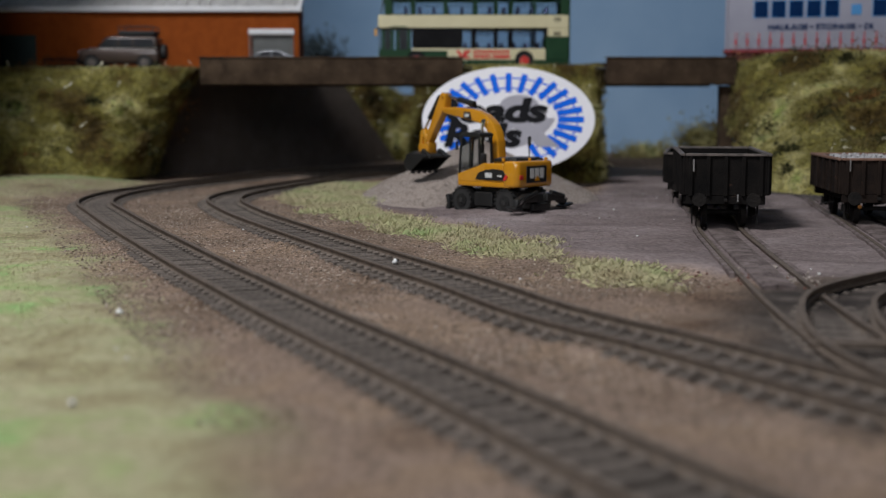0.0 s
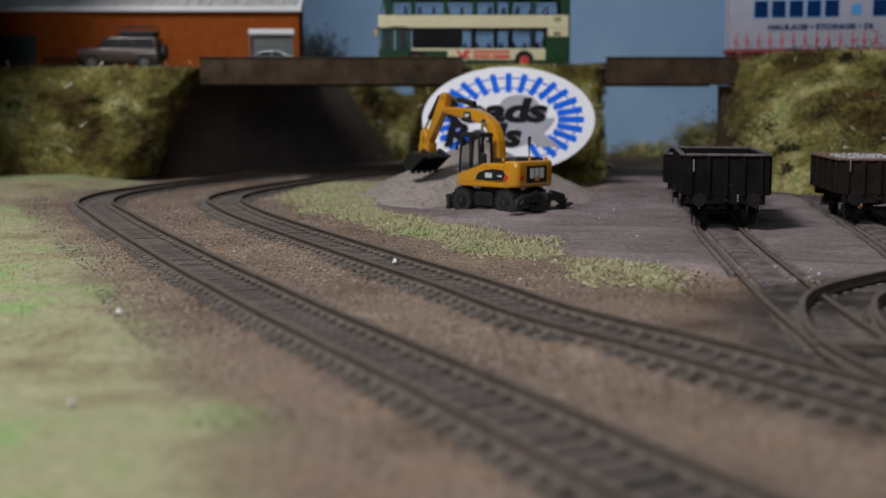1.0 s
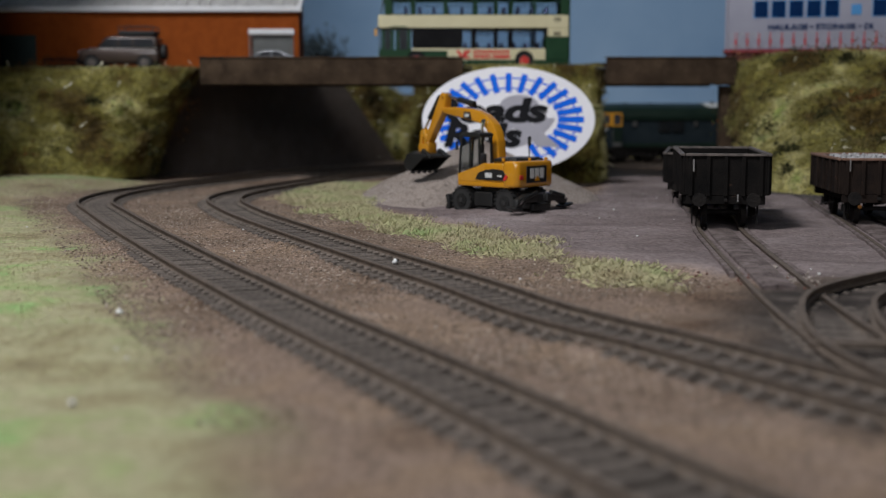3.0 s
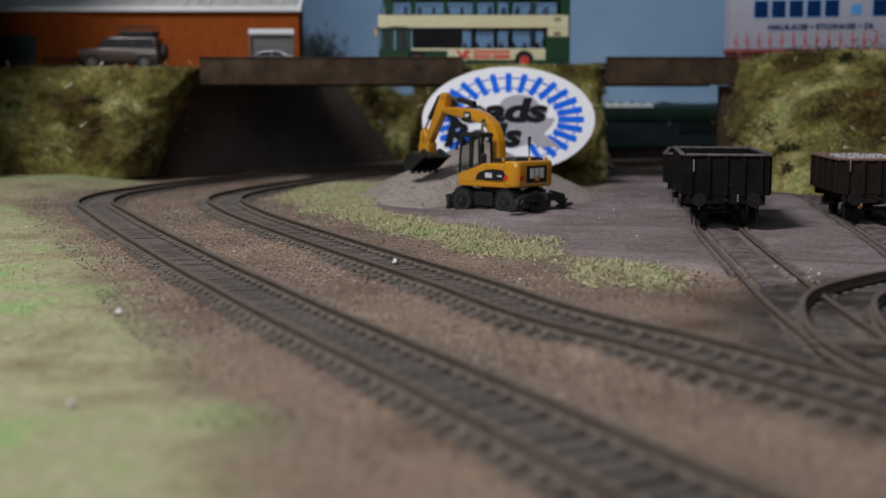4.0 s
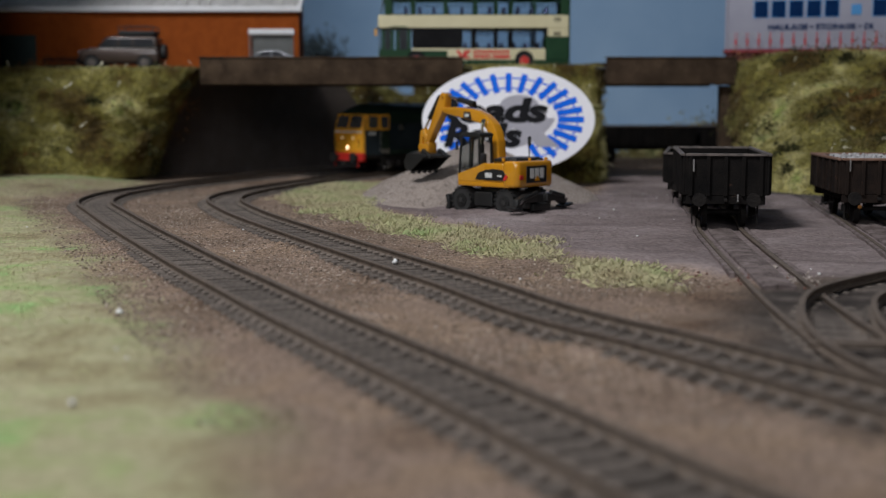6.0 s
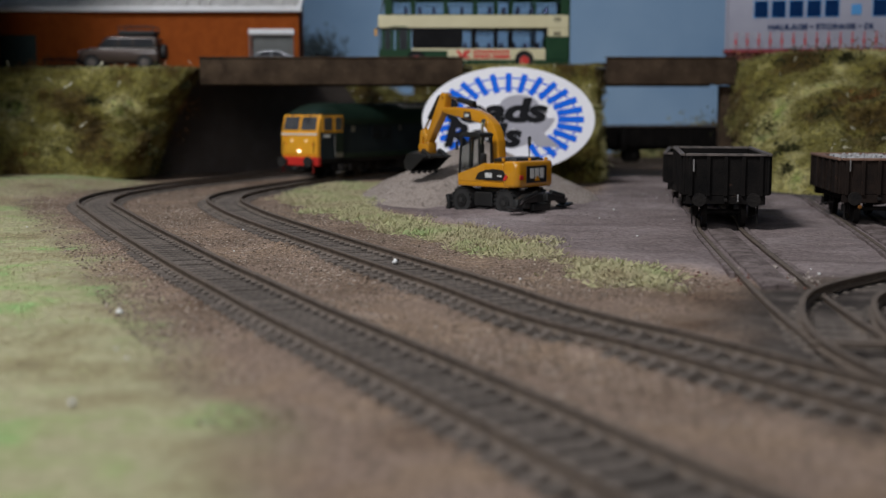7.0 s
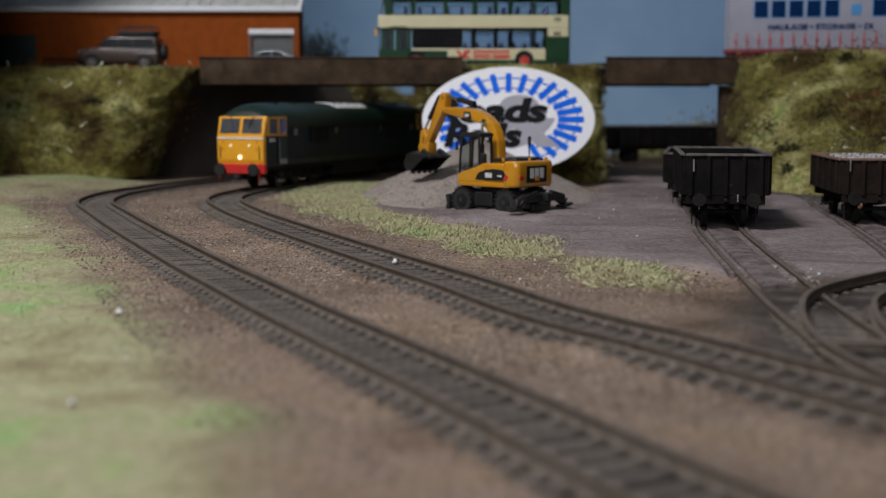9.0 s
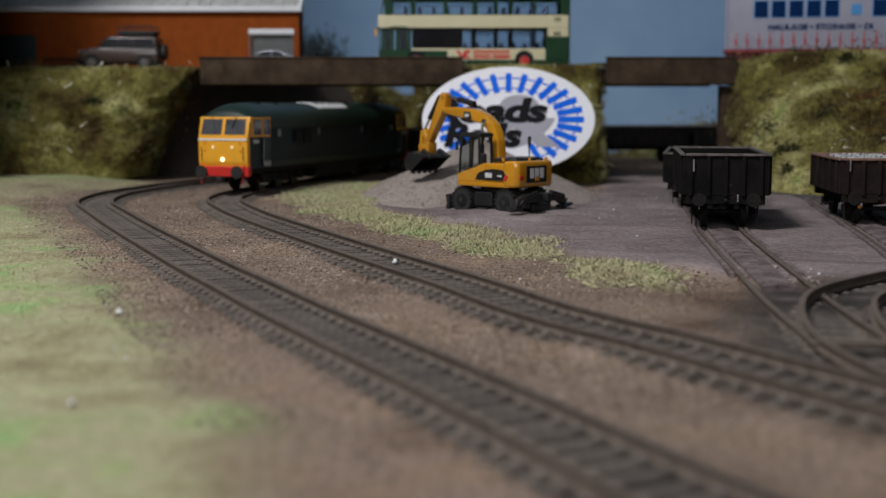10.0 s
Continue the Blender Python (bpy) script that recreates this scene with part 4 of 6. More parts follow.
    part("counterweight", prism(bmesh.new(), [(-14.8, -14), (-14.8, -20.5), (-12.5, -23.2), (12.5, -23.2), (14.8, -20.5), (14.8, -14)], "z", 11.8, 24.9, 1.5), M["plant_yellow"], root, "rounded yellow counterweight")
    part("engine_cover", cube(-14.5, 14.5, -14.2, -1, 14, 23.6, 0.9), M["plant_yellow"], root)
    hood = part("engine_hood", cube(-10, 11, -19, -4, 24.0, 25.8, 0.6), M["plant_black"], root, "black hood with grey panels")
    for x0 in (-9, 1.5):
        part("hood_panel", cube(x0, x0 + 8, -18, -6, 25.7, 26.4, 0.3), M["pane"], hood)
    for x0, y0 in ((-11.5, -12), (-1, -20), (11, -20.5)):
        part("lifting_eye", cube(x0, x0 + 1.6, y0, y0 + 1.6, 24.2, 26.2, 0.4), M["plant_yellow"], root)
    part("side_tank", cube(5, 14.5, -1.2, 13, 14, 22, 0.8), M["plant_yellow"], root)
    part("front_skirt", prism(bmesh.new(), [(-2, 14), (16.4, 14), (16.4, 17.6), (12, 19), (4, 21.5), (-2, 23.6)], "x", -14.6, -13.6, 0.25), M["plant_yellow"], root)
    part("side_panel", prism(bmesh.new(), [(-16, 15.2), (4, 15.2), (2, 18.6), (-3, 20.2), (-8, 20.8), (-14, 20.4), (-17.5, 17.0)], "x", -14.95, -14.45, 0.05), M["plant_black"], root, "black side panel with red edge")
    part("side_flash", prism(bmesh.new(), [(-16.4, 15.5), (-14.4, 15.5), (-16.6, 18.4), (-17.6, 17.2)], "x", -15.15, -14.9), M["red"], root)
    bars_mark(root, -15.1, -5.2, 17.6, 4.6, 2.4, "side")
    bars_mark(root, -15.1, -12.6, 17.4, 3.0, 0.9, "side")
    plate = part("rear_plate", cube(-7.6, 7.6, -23.75, -23.25, 14.2, 22.4, 0.1), M["plant_black"], root, "black rear plate with plain white bars")
    bars_mark(root, 0, -23.85, 18.8, 11.2, 5.0, "rear")
    part("rear_triangle", prism(bmesh.new(), [(-2.2, 15.0), (2.2, 15.0), (0, 17.8)], "y", -24.15, -23.9), M["plant_yellow"], root)
    part("tail_lamp", cube(-12.6, -9.6, -23.5, -23.0, 15.8, 18.0, 0.3), M["red"], root)
    # cab: posts, roof and panes
    cab = part("cab_floor", cube(-14.3, -4.2, 1.5, 16.4, 14.1, 15.4, 0.3), M["plant_black"], root)
    bm = bmesh.new()
    for x in (-13.8, -4.8):
        for y0, z0, y1, z1 in ((16.0, 15, 14.4, 36.4), (8.6, 15, 8.2, 36.4), (2.0, 15, 2.4, 36.4)):
            beam_between(bm, (y0, z0), (y1, z1), 1.15, 1.0, x - 0.5, x + 0.5, 0.15)
    box(bm, -14.2, -13.4, 2.2, 16.0, 19.6, 20.4)
    box(bm, -14.2, -13.4, 2.0, 8.4, 15.0, 21.5, 0.2)
    part("cab_frame", bm, M["plant_black"], root)
    part("cab_roof", prism(bmesh.new(), [(1.4, 36.2), (15.4, 36.2), (15.0, 37.6), (12.5, 38.6), (3.2, 38.6), (1.4, 37.8)], "x", -14.5, -4.1, 0.4), M["plant_black"], root)
    for y0, y1, z0 in ((8.9, 15.2, 20.4), (2.7, 7.9, 21.5)):
        g = part("cab_window", cube(-14.05, -13.75, y0, y1, z0, 36.0), M["cab_glass"], root)
        g.visible_shadow = False
    g = part("windscreen", prism(bmesh.new(), [(16.0, 16), (16.25, 16), (14.75, 36), (14.5, 36)], "x", -13.2, -5.4), M["cab_glass"], root)
    g.visible_shadow = False
    seat = part("driver_seat", cube(-11.5, -6.5, 4.5, 9.5, 15.4, 20, 0.6), M["plant_black"], root)
    part("seat_back", cube(-11.5, -6.5, 3.4, 5.0, 19, 28, 0.6), M["pane"], seat, "pale grey seat back")
    part("mirror", cube(-16.6, -14.9, 15.4, 16.2, 29.5, 34.0, 0.3), M["plant_black"], root)
    arm = part("mirror_stalk", rod(bmesh.new(), (11.5, -9, 24), (12.5, -8, 32), 0.35, 6), M["plant_black"], root)
    part("rear_mirror", cube(11.3, 13.9, -8.6, -7.8, 31.5, 36.4, 0.4), M["pane"], arm)
    # boom, bent like a knee
    upper = set(root.children)
    bm = prism(bmesh.new(), [(-0.6, 20.5), (4.0, 19.5), (5.4, 29), (7.6, 35.6), (10.4, 39.6), (14.5, 42.2), (30, 44.8), (46, 47.4), (49.0, 48.2), (49.4, 49.8), (46, 50.6), (34, 50.6), (24, 50.0), (18, 49.2), (12.4, 47.2), (8.4, 44.8), (5.0, 42.2), (2.6, 38.6), (0.8, 34)], "x", -2.2, 3.0, 0.5)
    boom = part("boom", bm, M["plant_yellow"], root, "bent yellow boom")
    for x in (-3.0, 3.8):
        part("boom_pin", rod(bmesh.new(), (x - 0.5, 11, 43.0), (x + 0.5, 11, 43.0), 1.7, 14), M["chrome"], boom)
    part("boom_badge", prism(bmesh.new(), [(22, 44.0), (29, 45.2), (28.2, 48.4), (23.4, 48.2)], "x", -2.55, -2.15), M["plant_black"], boom)
    bars_mark(root, -2.65, 25.6, 46.4, 3.6, 1.8, "side")
    for s in (-1, 1):
        ram = part("boom_ram", rod(bmesh.new(), (s * 4.4 + 0.4, 11.0, 16), (s * 4.4 + 0.4, 11.6, 32), 1.4, 12), M["plant_black"], root)
        part("ram_rod", rod(bmesh.new(), (s * 4.4 + 0.4, 11.6, 32), (s * 4.4 + 0.4, 11, 43), 0.7, 10), M["chrome"], ram)
    ram = part("stick_ram", rod(bmesh.new(), (0.4, 23, 52.2), (0.4, 36, 54.6), 1.5, 12), M["plant_black"], root)
    part("ram_rod", rod(bmesh.new(), (0.4, 36, 54.6), (0.4, 47.0, 56.8), 0.8, 10), M["chrome"], ram)
    # stick and bucket linkage
    bm = prism(bmesh.new(), [(45.2, 57.6), (48.6, 58.4), (50.2, 56.8), (54.0, 50.6), (63.8, 32.6), (63.0, 30.4), (60.8, 31.0), (49.2, 46.4), (46.6, 48.6), (45.8, 52)], "x", -1.9, 2.7, 0.45)
    stick = part("stick", bm, M["plant_yellow"], root, "yellow dipper arm")
    for y0, z0 in ((47.6, 56.4), (47.8, 49.0), (62.6, 32.2)):
        part("stick_pin", rod(bmesh.new(), (-2.6, y0, z0), (3.4, y0, z0), 1.1, 12), M["plant_yellow"], stick)
    ram = part("bucket_ram", rod(bmesh.new(), (0.4, 52.6, 56.2), (0.4, 62.0, 44.6), 1.5, 12), M["plant_black"], root)
    part("ram_rod", rod(bmesh.new(), (0.4, 62.0, 44.6), (0.4, 67.0, 38.0), 0.7, 10), M["chrome"], ram)
    part("bucket_link", beam_between(bmesh.new(), (65.8, 38.2), (61.8, 33.0), 2.8, 2.6, -2.4, 3.2), M["plant_yellow"], root)
    part("bucket_link", beam_between(bmesh.new(), (66.0, 37.8), (67.4, 29.0), 2.6, 2.4, -2.4, 3.2), M["plant_yellow"], root)
    part("quick_hitch", prism(bmesh.new(), [(59.6, 31.4), (69, 30.4), (68.4, 25.6), (60, 25.4)], "x", -2.6, 3.4, 0.4), M["plant_yellow"], root)
    bucket = part("bucket", prism(bmesh.new(), [(54, 24.5), (66, 26.6), (71.6, 25), (74.6, 21), (73, 17), (67.6, 15.4), (67, 16.1), (70.8, 18.2), (72.2, 21), (70, 23.4), (64.6, 24.2), (55, 23.2)], "x", -8.6, 9.0, 0.2), M["plant_black"], root, "black digging bucket")
    for s in (-8.6, 9.0):
        part("bucket_cheek", prism(bmesh.new(), [(55, 24.0), (66, 25.8), (71, 24.2), (73.8, 21), (72.6, 17.4), (67.6, 15.8)], "x", s - 0.4, s + 0.4, 0.1), M["plant_black"], bucket)
    for k in range(5):
        part("tooth", cube(-8 + k * 3.8, -6.6 + k * 3.8, 66, 68.6, 14.4, 15.8, 0.2), M["plant_black"], bucket)
    digging = set(root.children) - upper
    for x0 in (-6.5, 4.5):
        part("grab_arm", beam_between(bmesh.new(), (61, 27.0), (53, 23.6), 2.6, 1.8, x0, x0 + 2.4), M["plant_black"], bucket)
    swing = Matrix.Translation((2.2 * MM, 8 * MM, 0.4 * MM)) @ pose(0, 0, 0, 0, 0, -9) @ Matrix.Translation((0, -8 * MM, 0))
    for ob in root.children:
        if ob not in lower:
            ob.matrix_basis = pose(0, 0, 1.8 * MM) @ (swing if ob in digging else Matrix())
    root.scale = (0.975, 0.975, 0.975)
    return root


build_excavator()

M["sign_white"] = mat("white_sign_board", (0.90, 0.89, 0.94), (0.94, 0.93, 0.97), 0.5, 0, 60, spec=0.08)
M["sign_blue"] = mat("bright_blue_print", (0.006, 0.13, 0.78), (0.01, 0.16, 0.84), 0.5, 0, 80, spec=0.08)
M["sign_grey"] = mat("mid_grey_print", (0.40, 0.39, 0.44), (0.44, 0.43, 0.48), 0.5, 0, 80, spec=0.08)
M["sign_black"] = mat("black_print", (0.008, 0.008, 0.010), (0.012, 0.012, 0.014), 0.5, 0, 80, spec=0.08)


def letters(name, text, size, x, y, z, material, parent, bold=0.0, slant=0.0, wide=1.0, thick=0.12, label="", fit=None):
    """Built-in lettering as a thin mesh that faces -y; x is its left end, z its baseline."""
    cu = bpy.data.curves.new(name, "FONT")
    cu.body, cu.size, cu.extrude, cu.offset, cu.shear = text, size, thick, bold, slant
    tmp = new("lettering", cu)
    me = bpy.data.meshes.new_from_object(tmp.evaluated_get(bpy.context.evaluated_depsgraph_get()))
    bpy.data.objects.remove(tmp)
    me.transform(Matrix.Diagonal((MM * wide, MM, MM, 1)))
    if fit:
        co = np.array([tuple(v.co) for v in me.vertices])
        lo, hi = co.min(0), co.max(0)
        me.transform(Matrix.Translation((-lo[0], -lo[1] if len(fit) > 1 else 0, 0)))
        me.transform(Matrix.Diagonal((fit[0] * MM / (hi[0] - lo[0]), fit[1] * MM / (hi[1] - lo[1]) if len(fit) > 1 else 1, 1, 1)))
    me.transform(pose(x * MM, y * MM, z * MM, 90, 0, 0))
    me.materials.clear()
    me.materials.append(material)
    ob = new(name, me)
    ob.parent = parent
    return tagged(ob, label) if label else ob


def build_sign():
    root = tagged(empty("sign_board"), "white oval sign with blue track ring and black words", "sign")
    root.matrix_basis = pose(0.0422, 0.800, 0.0446, -9, 0, -4)
    a, b = 55.8, 34.4
    n = 72
    part("board", prism(bmesh.new(), [(a * math.cos(2 * math.pi * i / n), b * math.sin(2 * math.pi * i / n)) for i in range(n)], "y", -1.6, 1.6, 0.25), M["sign_white"], root)

    def ring(fa, fb, w, name):
        bm = bmesh.new()
        va, vb = [], []
        for i in range(n + 1):
            t = math.radians(-64 + 308 * i / n)
            va.append(bm.verts.new((fa * math.cos(t), -1.80, fb * math.sin(t))))
            vb.append(bm.verts.new(((fa - w) * math.cos(t), -1.80, (fb - w) * math.sin(t))))
        for i in range(n):
            bm.faces.new((va[i], va[i + 1], vb[i + 1], vb[i]))
        part(name, bm, M["sign_blue"], root)
    ring(45.0, 27.4, 0.85, "printed_rail")
    ring(36.6, 20.8, 0.85, "printed_rail")
    for i in range(25):
        t = math.radians(-64 + 308 * i / 24)
        c, s = math.cos(t), math.sin(t)
        p, q = Vector((32.2 * c, 17.8 * s)), Vector((48.6 * c, 30.0 * s))
        d = (q - p).normalized()
        w = Vector((-d.y, d.x)) * 1.9
        bm = bmesh.new()
        vs = [bm.verts.new((v.x, -1.88, v.y)) for v in (p - w, q - w, q + w, p + w)]
        bm.faces.new(vs)
        part("printed_sleeper", bm, M["sign_blue"], root)
    letters("ampersand", "&", 44, -11.5, -1.95, -18.0, M["sign_grey"], root, 1.6, 0.0, 1.0, 0.02, "large grey ampersand", (45, 34))
    letters("word", "Roads", 20.5, -50.0, -2.04, -1.0, M["sign_black"], root, 1.05, 0.18, 1.0, 0.03, "black slanted word Roads", (75.5,))
    letters("word", "Rails", 20.5, -41.5, -2.04, -17.0, M["sign_black"], root, 1.05, 0.18, 1.0, 0.03, "black slanted word Rails", (50.5,))
    return root


build_sign()


# ---- the upper road: warehouse, vehicles, fence ----
M["bus_green"] = mat("bus_dark_green", (0.009, 0.042, 0.016), (0.015, 0.055, 0.022), 0.45, 0, 60, spec=0.2)
M["bus_cream"] = mat("bus_cream", (0.62, 0.56, 0.35), (0.68, 0.62, 0.40), 0.35, 0, 60, coat=0.2)
M["window_black"] = mat("black_window_rubber", (0.007, 0.007, 0.008), (0.012, 0.012, 0.013), 0.6, 0, 100, spec=0.08)
M["seat_blue"] = mat("dark_blue_seat", (0.02, 0.03, 0.07), (0.03, 0.04, 0.09), 0.8, 0, 100)
M["bus_glass"] = glass("bus_window_glass", (0.88, 0.92, 0.95))
M["car_glass"] = mat("dark_car_glass", (0.03, 0.032, 0.036), (0.05, 0.052, 0.058), 0.08, 0, 50, coat=0.5)
M["advert"] = mat("dark_purple_panel", (0.006, 0.004, 0.008), (0.035, 0.012, 0.045), 0.8, 0, 60, spec=0.05)
M["orange"] = mat("amber_mirror", (0.75, 0.35, 0.03), (0.8, 0.4, 0.04), 0.4, 0, 100)
ROAD = 80.4


def window_wall(root, x_edges, z0, z1, y, s, windows, pillar):
    """A side strip with window openings: pillars between the windows and a pane in each."""
    x = x_edges[0]
    for a, b in windows + [(x_edges[1], None)]:
        if a > x:
            part("window_pillar", cube(x, a, y - 0.5, y + 0.5, z0, z1), pillar, root)
        if b is not None:
            part("window_ledge", cube(a, b, y - 0.45, y + 0.45, z0, z0 + 0.6), pillar, root)
            part("window_ledge", cube(a, b, y - 0.45, y + 0.45, z1 - 0.6, z1), pillar, root)
            if b - a > 12:
                part("window_bar", cube(a, b, y - 0.3, y + 0.3, z1 - 3.4, z1 - 2.9), pillar, root)
            x = b
    for a, b in windows:
        g = part("window_pane", cube(a, b, y - 0.15, y + 0.15, z0 + 0.6, z1 - 0.6), M["bus_glass"], root)
        g.visible_shadow = False


def build_bus():
    root = tagged(empty("double_decker_bus", 22.5, 900, ROAD), "cream and dark green double-decker bus with red wheel", "bus")
    upper = [(-61, -47), (-44, -23), (-20, -1), (2, 15), (17, 26), (28, 43), (45, 63)]
    lower = [(-9, -2), (1, 15), (17, 26), (28, 43), (45, 53)]
    for s in (-1, 1):
        y = s * 16
        part("skirt", cube(-69, 69, y - 0.6, y + 0.6, 2.6, 5.6, 0.2), M["bus_green"], root)
        part("lower_panel", cube(-20, 52, y - 0.6, y + 0.6, 5.7, 13.8, 0.1), M["bus_cream"], root)
        part("lower_panel", cube(-69, -20.1, y - 0.6, y + 0.6, 5.7, 13.0, 0.1), M["bus_green"], root)
        part("cream_stripe", cube(-46, -20.1, y - 0.7, y + 0.7, 12.2, 14.0, 0.1), M["bus_cream"], root)
        part("rear_quarter", cube(52.1, 69, y - 0.6, y + 0.6, 5.7, 22, 0.3), M["bus_green"], root)
        part("rear_quarter", cube(53.5, 69, y - 0.6, y + 0.6, 22.1, 28.2, 0.3), M["bus_cream"], root)
        part("middle_band", cube(-70, 69, y - 0.65, y + 0.65, 28.3, 37.6, 0.4), M["bus_cream"], root)
        window_wall(root, (-46, 53.5), 14.1, 28.2, y, s, lower, M["window_black"])
        window_wall(root, (-66, 69), 37.7, 49.6, y, s, upper, M["bus_green"])
        part("cove_panel", cube(-66, 69, y - 0.6, y + 0.6, 49.7, 55.5, 0.8), M["bus_green"], root)
        for x0, z0 in ((58, 33.2), (58, 23.0)):
            vent = part("vent", cube(x0, x0 + 5, y + s * 0.7 - 0.2, y + s * 0.7 + 0.2, z0, z0 + 3.0), M["window_black"], root)
            for k in range(3):
                part("vent_slat", cube(x0, x0 + 5, y + s * 1.0 - 0.15, y + s * 1.0 + 0.15, z0 + 0.4 + k, z0 + 0.8 + k), M["bus_cream"], vent)
        for x0 in (-43, 36.5):
            arch = part("wheel_arch", rod(bmesh.new(), (x0, y - 0.9, 5.6), (x0, y + 0.9, 5.6), 6.9, 26), M["window_black"], root)
            tyre = part("tyre", rod(bmesh.new(), (x0, y - 1.2, 5.0), (x0, y + 1.3, 5.0), 5.2, 26), M["tyre"], root)
            part("wheel_rim", rod(bmesh.new(), (x0, y - 1.5, 5.0), (x0, y + 1.5, 5.0), 3.4, 20), M["red"], tyre, "red wheel rim")
    # doors on the near side, front and stern
    part("door_frame", cube(-68.5, -46.2, -16.5, -15.5, 27.0, 28.2), M["window_black"], root)
    for x0 in (-68.5, -62.0, -58.0, -49.6):
        part("door_post", cube(x0, x0 + 2.6, -16.5, -15.5, 5.7, 27.0, 0.1), M["bus_green"], root)
    for x0, x1 in ((-65.8, -62.1), (-55.3, -49.7)):
        g = part("door_pane", cube(x0, x1, -16.2, -15.9, 5.8, 27.0), M["car_glass"], root)
        g.visible_shadow = False
    part("front_lower", cube(-70.5, -69.1, -16, 16, 2.6, 14, 0.6), M["bus_green"], root)
    g = part("front_screen", cube(-70.3, -69.7, -15, 15, 14.2, 28), M["pane"], root)
    part("front_band", cube(-71.0, -69.2, -16, 16, 28.3, 37.6, 0.6), M["bus_cream"], root)
    g = part("front_upper_screen", prism(bmesh.new(), [(-69.8, 37.8), (-69.3, 37.8), (-66.2, 51), (-66.8, 51)], "y", -15, 15), M["pane"], root)
    part("stern", cube(69.1, 70, -16, 16, 2.6, 55, 0.4), M["bus_green"], root)
    part("roof", prism(bmesh.new(), [(-16.5, 55), (16.5, 55), (15, 57), (9, 58), (-9, 58), (-15, 57)], "x", -66, 70, 0.5), M["bus_cream"], root)
    part("lower_floor", cube(-68, 69, -15.4, 15.4, 5.0, 6.2), M["window_black"], root)
    part("upper_floor", cube(-69, 69, -15.4, 15.4, 31, 33), M["window_black"], root)
    part("bulkhead", cube(-46, -10, 8, 9, 14, 28), M["window_black"], root)
    for z0 in (33.0, 6.2):
        for k in range(11 if z0 > 20 else 7):
            x0 = -52 + k * 10.4 if z0 > 20 else -8 + k * 9
            for y0 in (-13, 4):
                part("bus_seat", cube(x0, x0 + 2.2, y0, y0 + 9, z0, z0 + 10.5 if z0 > 20 else z0 + 12, 0.5), M["seat_blue"], root)
    part("mirror", cube(-73.5, -71.5, -19.5, -17.5, 22.5, 27.5, 0.5), M["orange"], root)
    part("mirror_arm", rod(bmesh.new(), (-72.5, -18.5, 27.5), (-69.5, -16.2, 28.6), 0.5, 6), M["window_black"], root)
    part("head_lamp", rod(bmesh.new(), (-70.6, -13, 8), (-71, -13, 8), 1.6, 12), M["steel"], root)
    # the operator's name as plain bars
    name = part("name_chevron", prism(bmesh.new(), [(-13.6, 12.6), (-11.4, 12.6), (-9.2, 9), (-7.4, 12.6), (-2, 12.6), (-6, 9.2), (-3, 6.4), (-6, 6.4), (-8.6, 7.4), (-10.4, 6.4)], "y", -16.9, -16.7), M["red"], root)
    for k in range(9):
        part("name_bar", cube(-0.8 + k * 3.0, 1.5 + k * 3.0, -16.9, -16.7, 10.2, 12.6), M["red"], root)
    for k in range(5):
        part("name_bar", cube(-0.8 + k * 2.6, 1.2 + k * 2.6, -16.9, -16.7, 6.6, 9.4), M["red"], root)
    part("name_plate", cube(13.2, 26.0, -16.9, -16.7, 6.8, 9.2), M["red"], root)
    part("dark_advert", cube(-45.5, -10, -15.3, -15.1, 15, 27), M["advert"], root, "dark purple picture panel")
    root.scale = (0.965, 0.965, 0.985)
    part("small_writing", cube(-62, -50, -16.9, -16.6, 28.9, 29.6), M["bus_green"], root)
    return root


build_bus()

M["bronze"] = mat("bronze_car_paint", (0.040, 0.024, 0.018), (0.055, 0.034, 0.026), 0.4, 0.3, 60, coat=0.3)
M["silver"] = mat("silver_car_paint", (0.30, 0.31, 0.33), (0.36, 0.37, 0.39), 0.25, 0.4, 60, coat=0.5)
M["grey_plastic"] = mat("grey_plastic_lid", (0.022, 0.023, 0.025), (0.034, 0.035, 0.038), 0.55, 0, 60, spec=0.2)


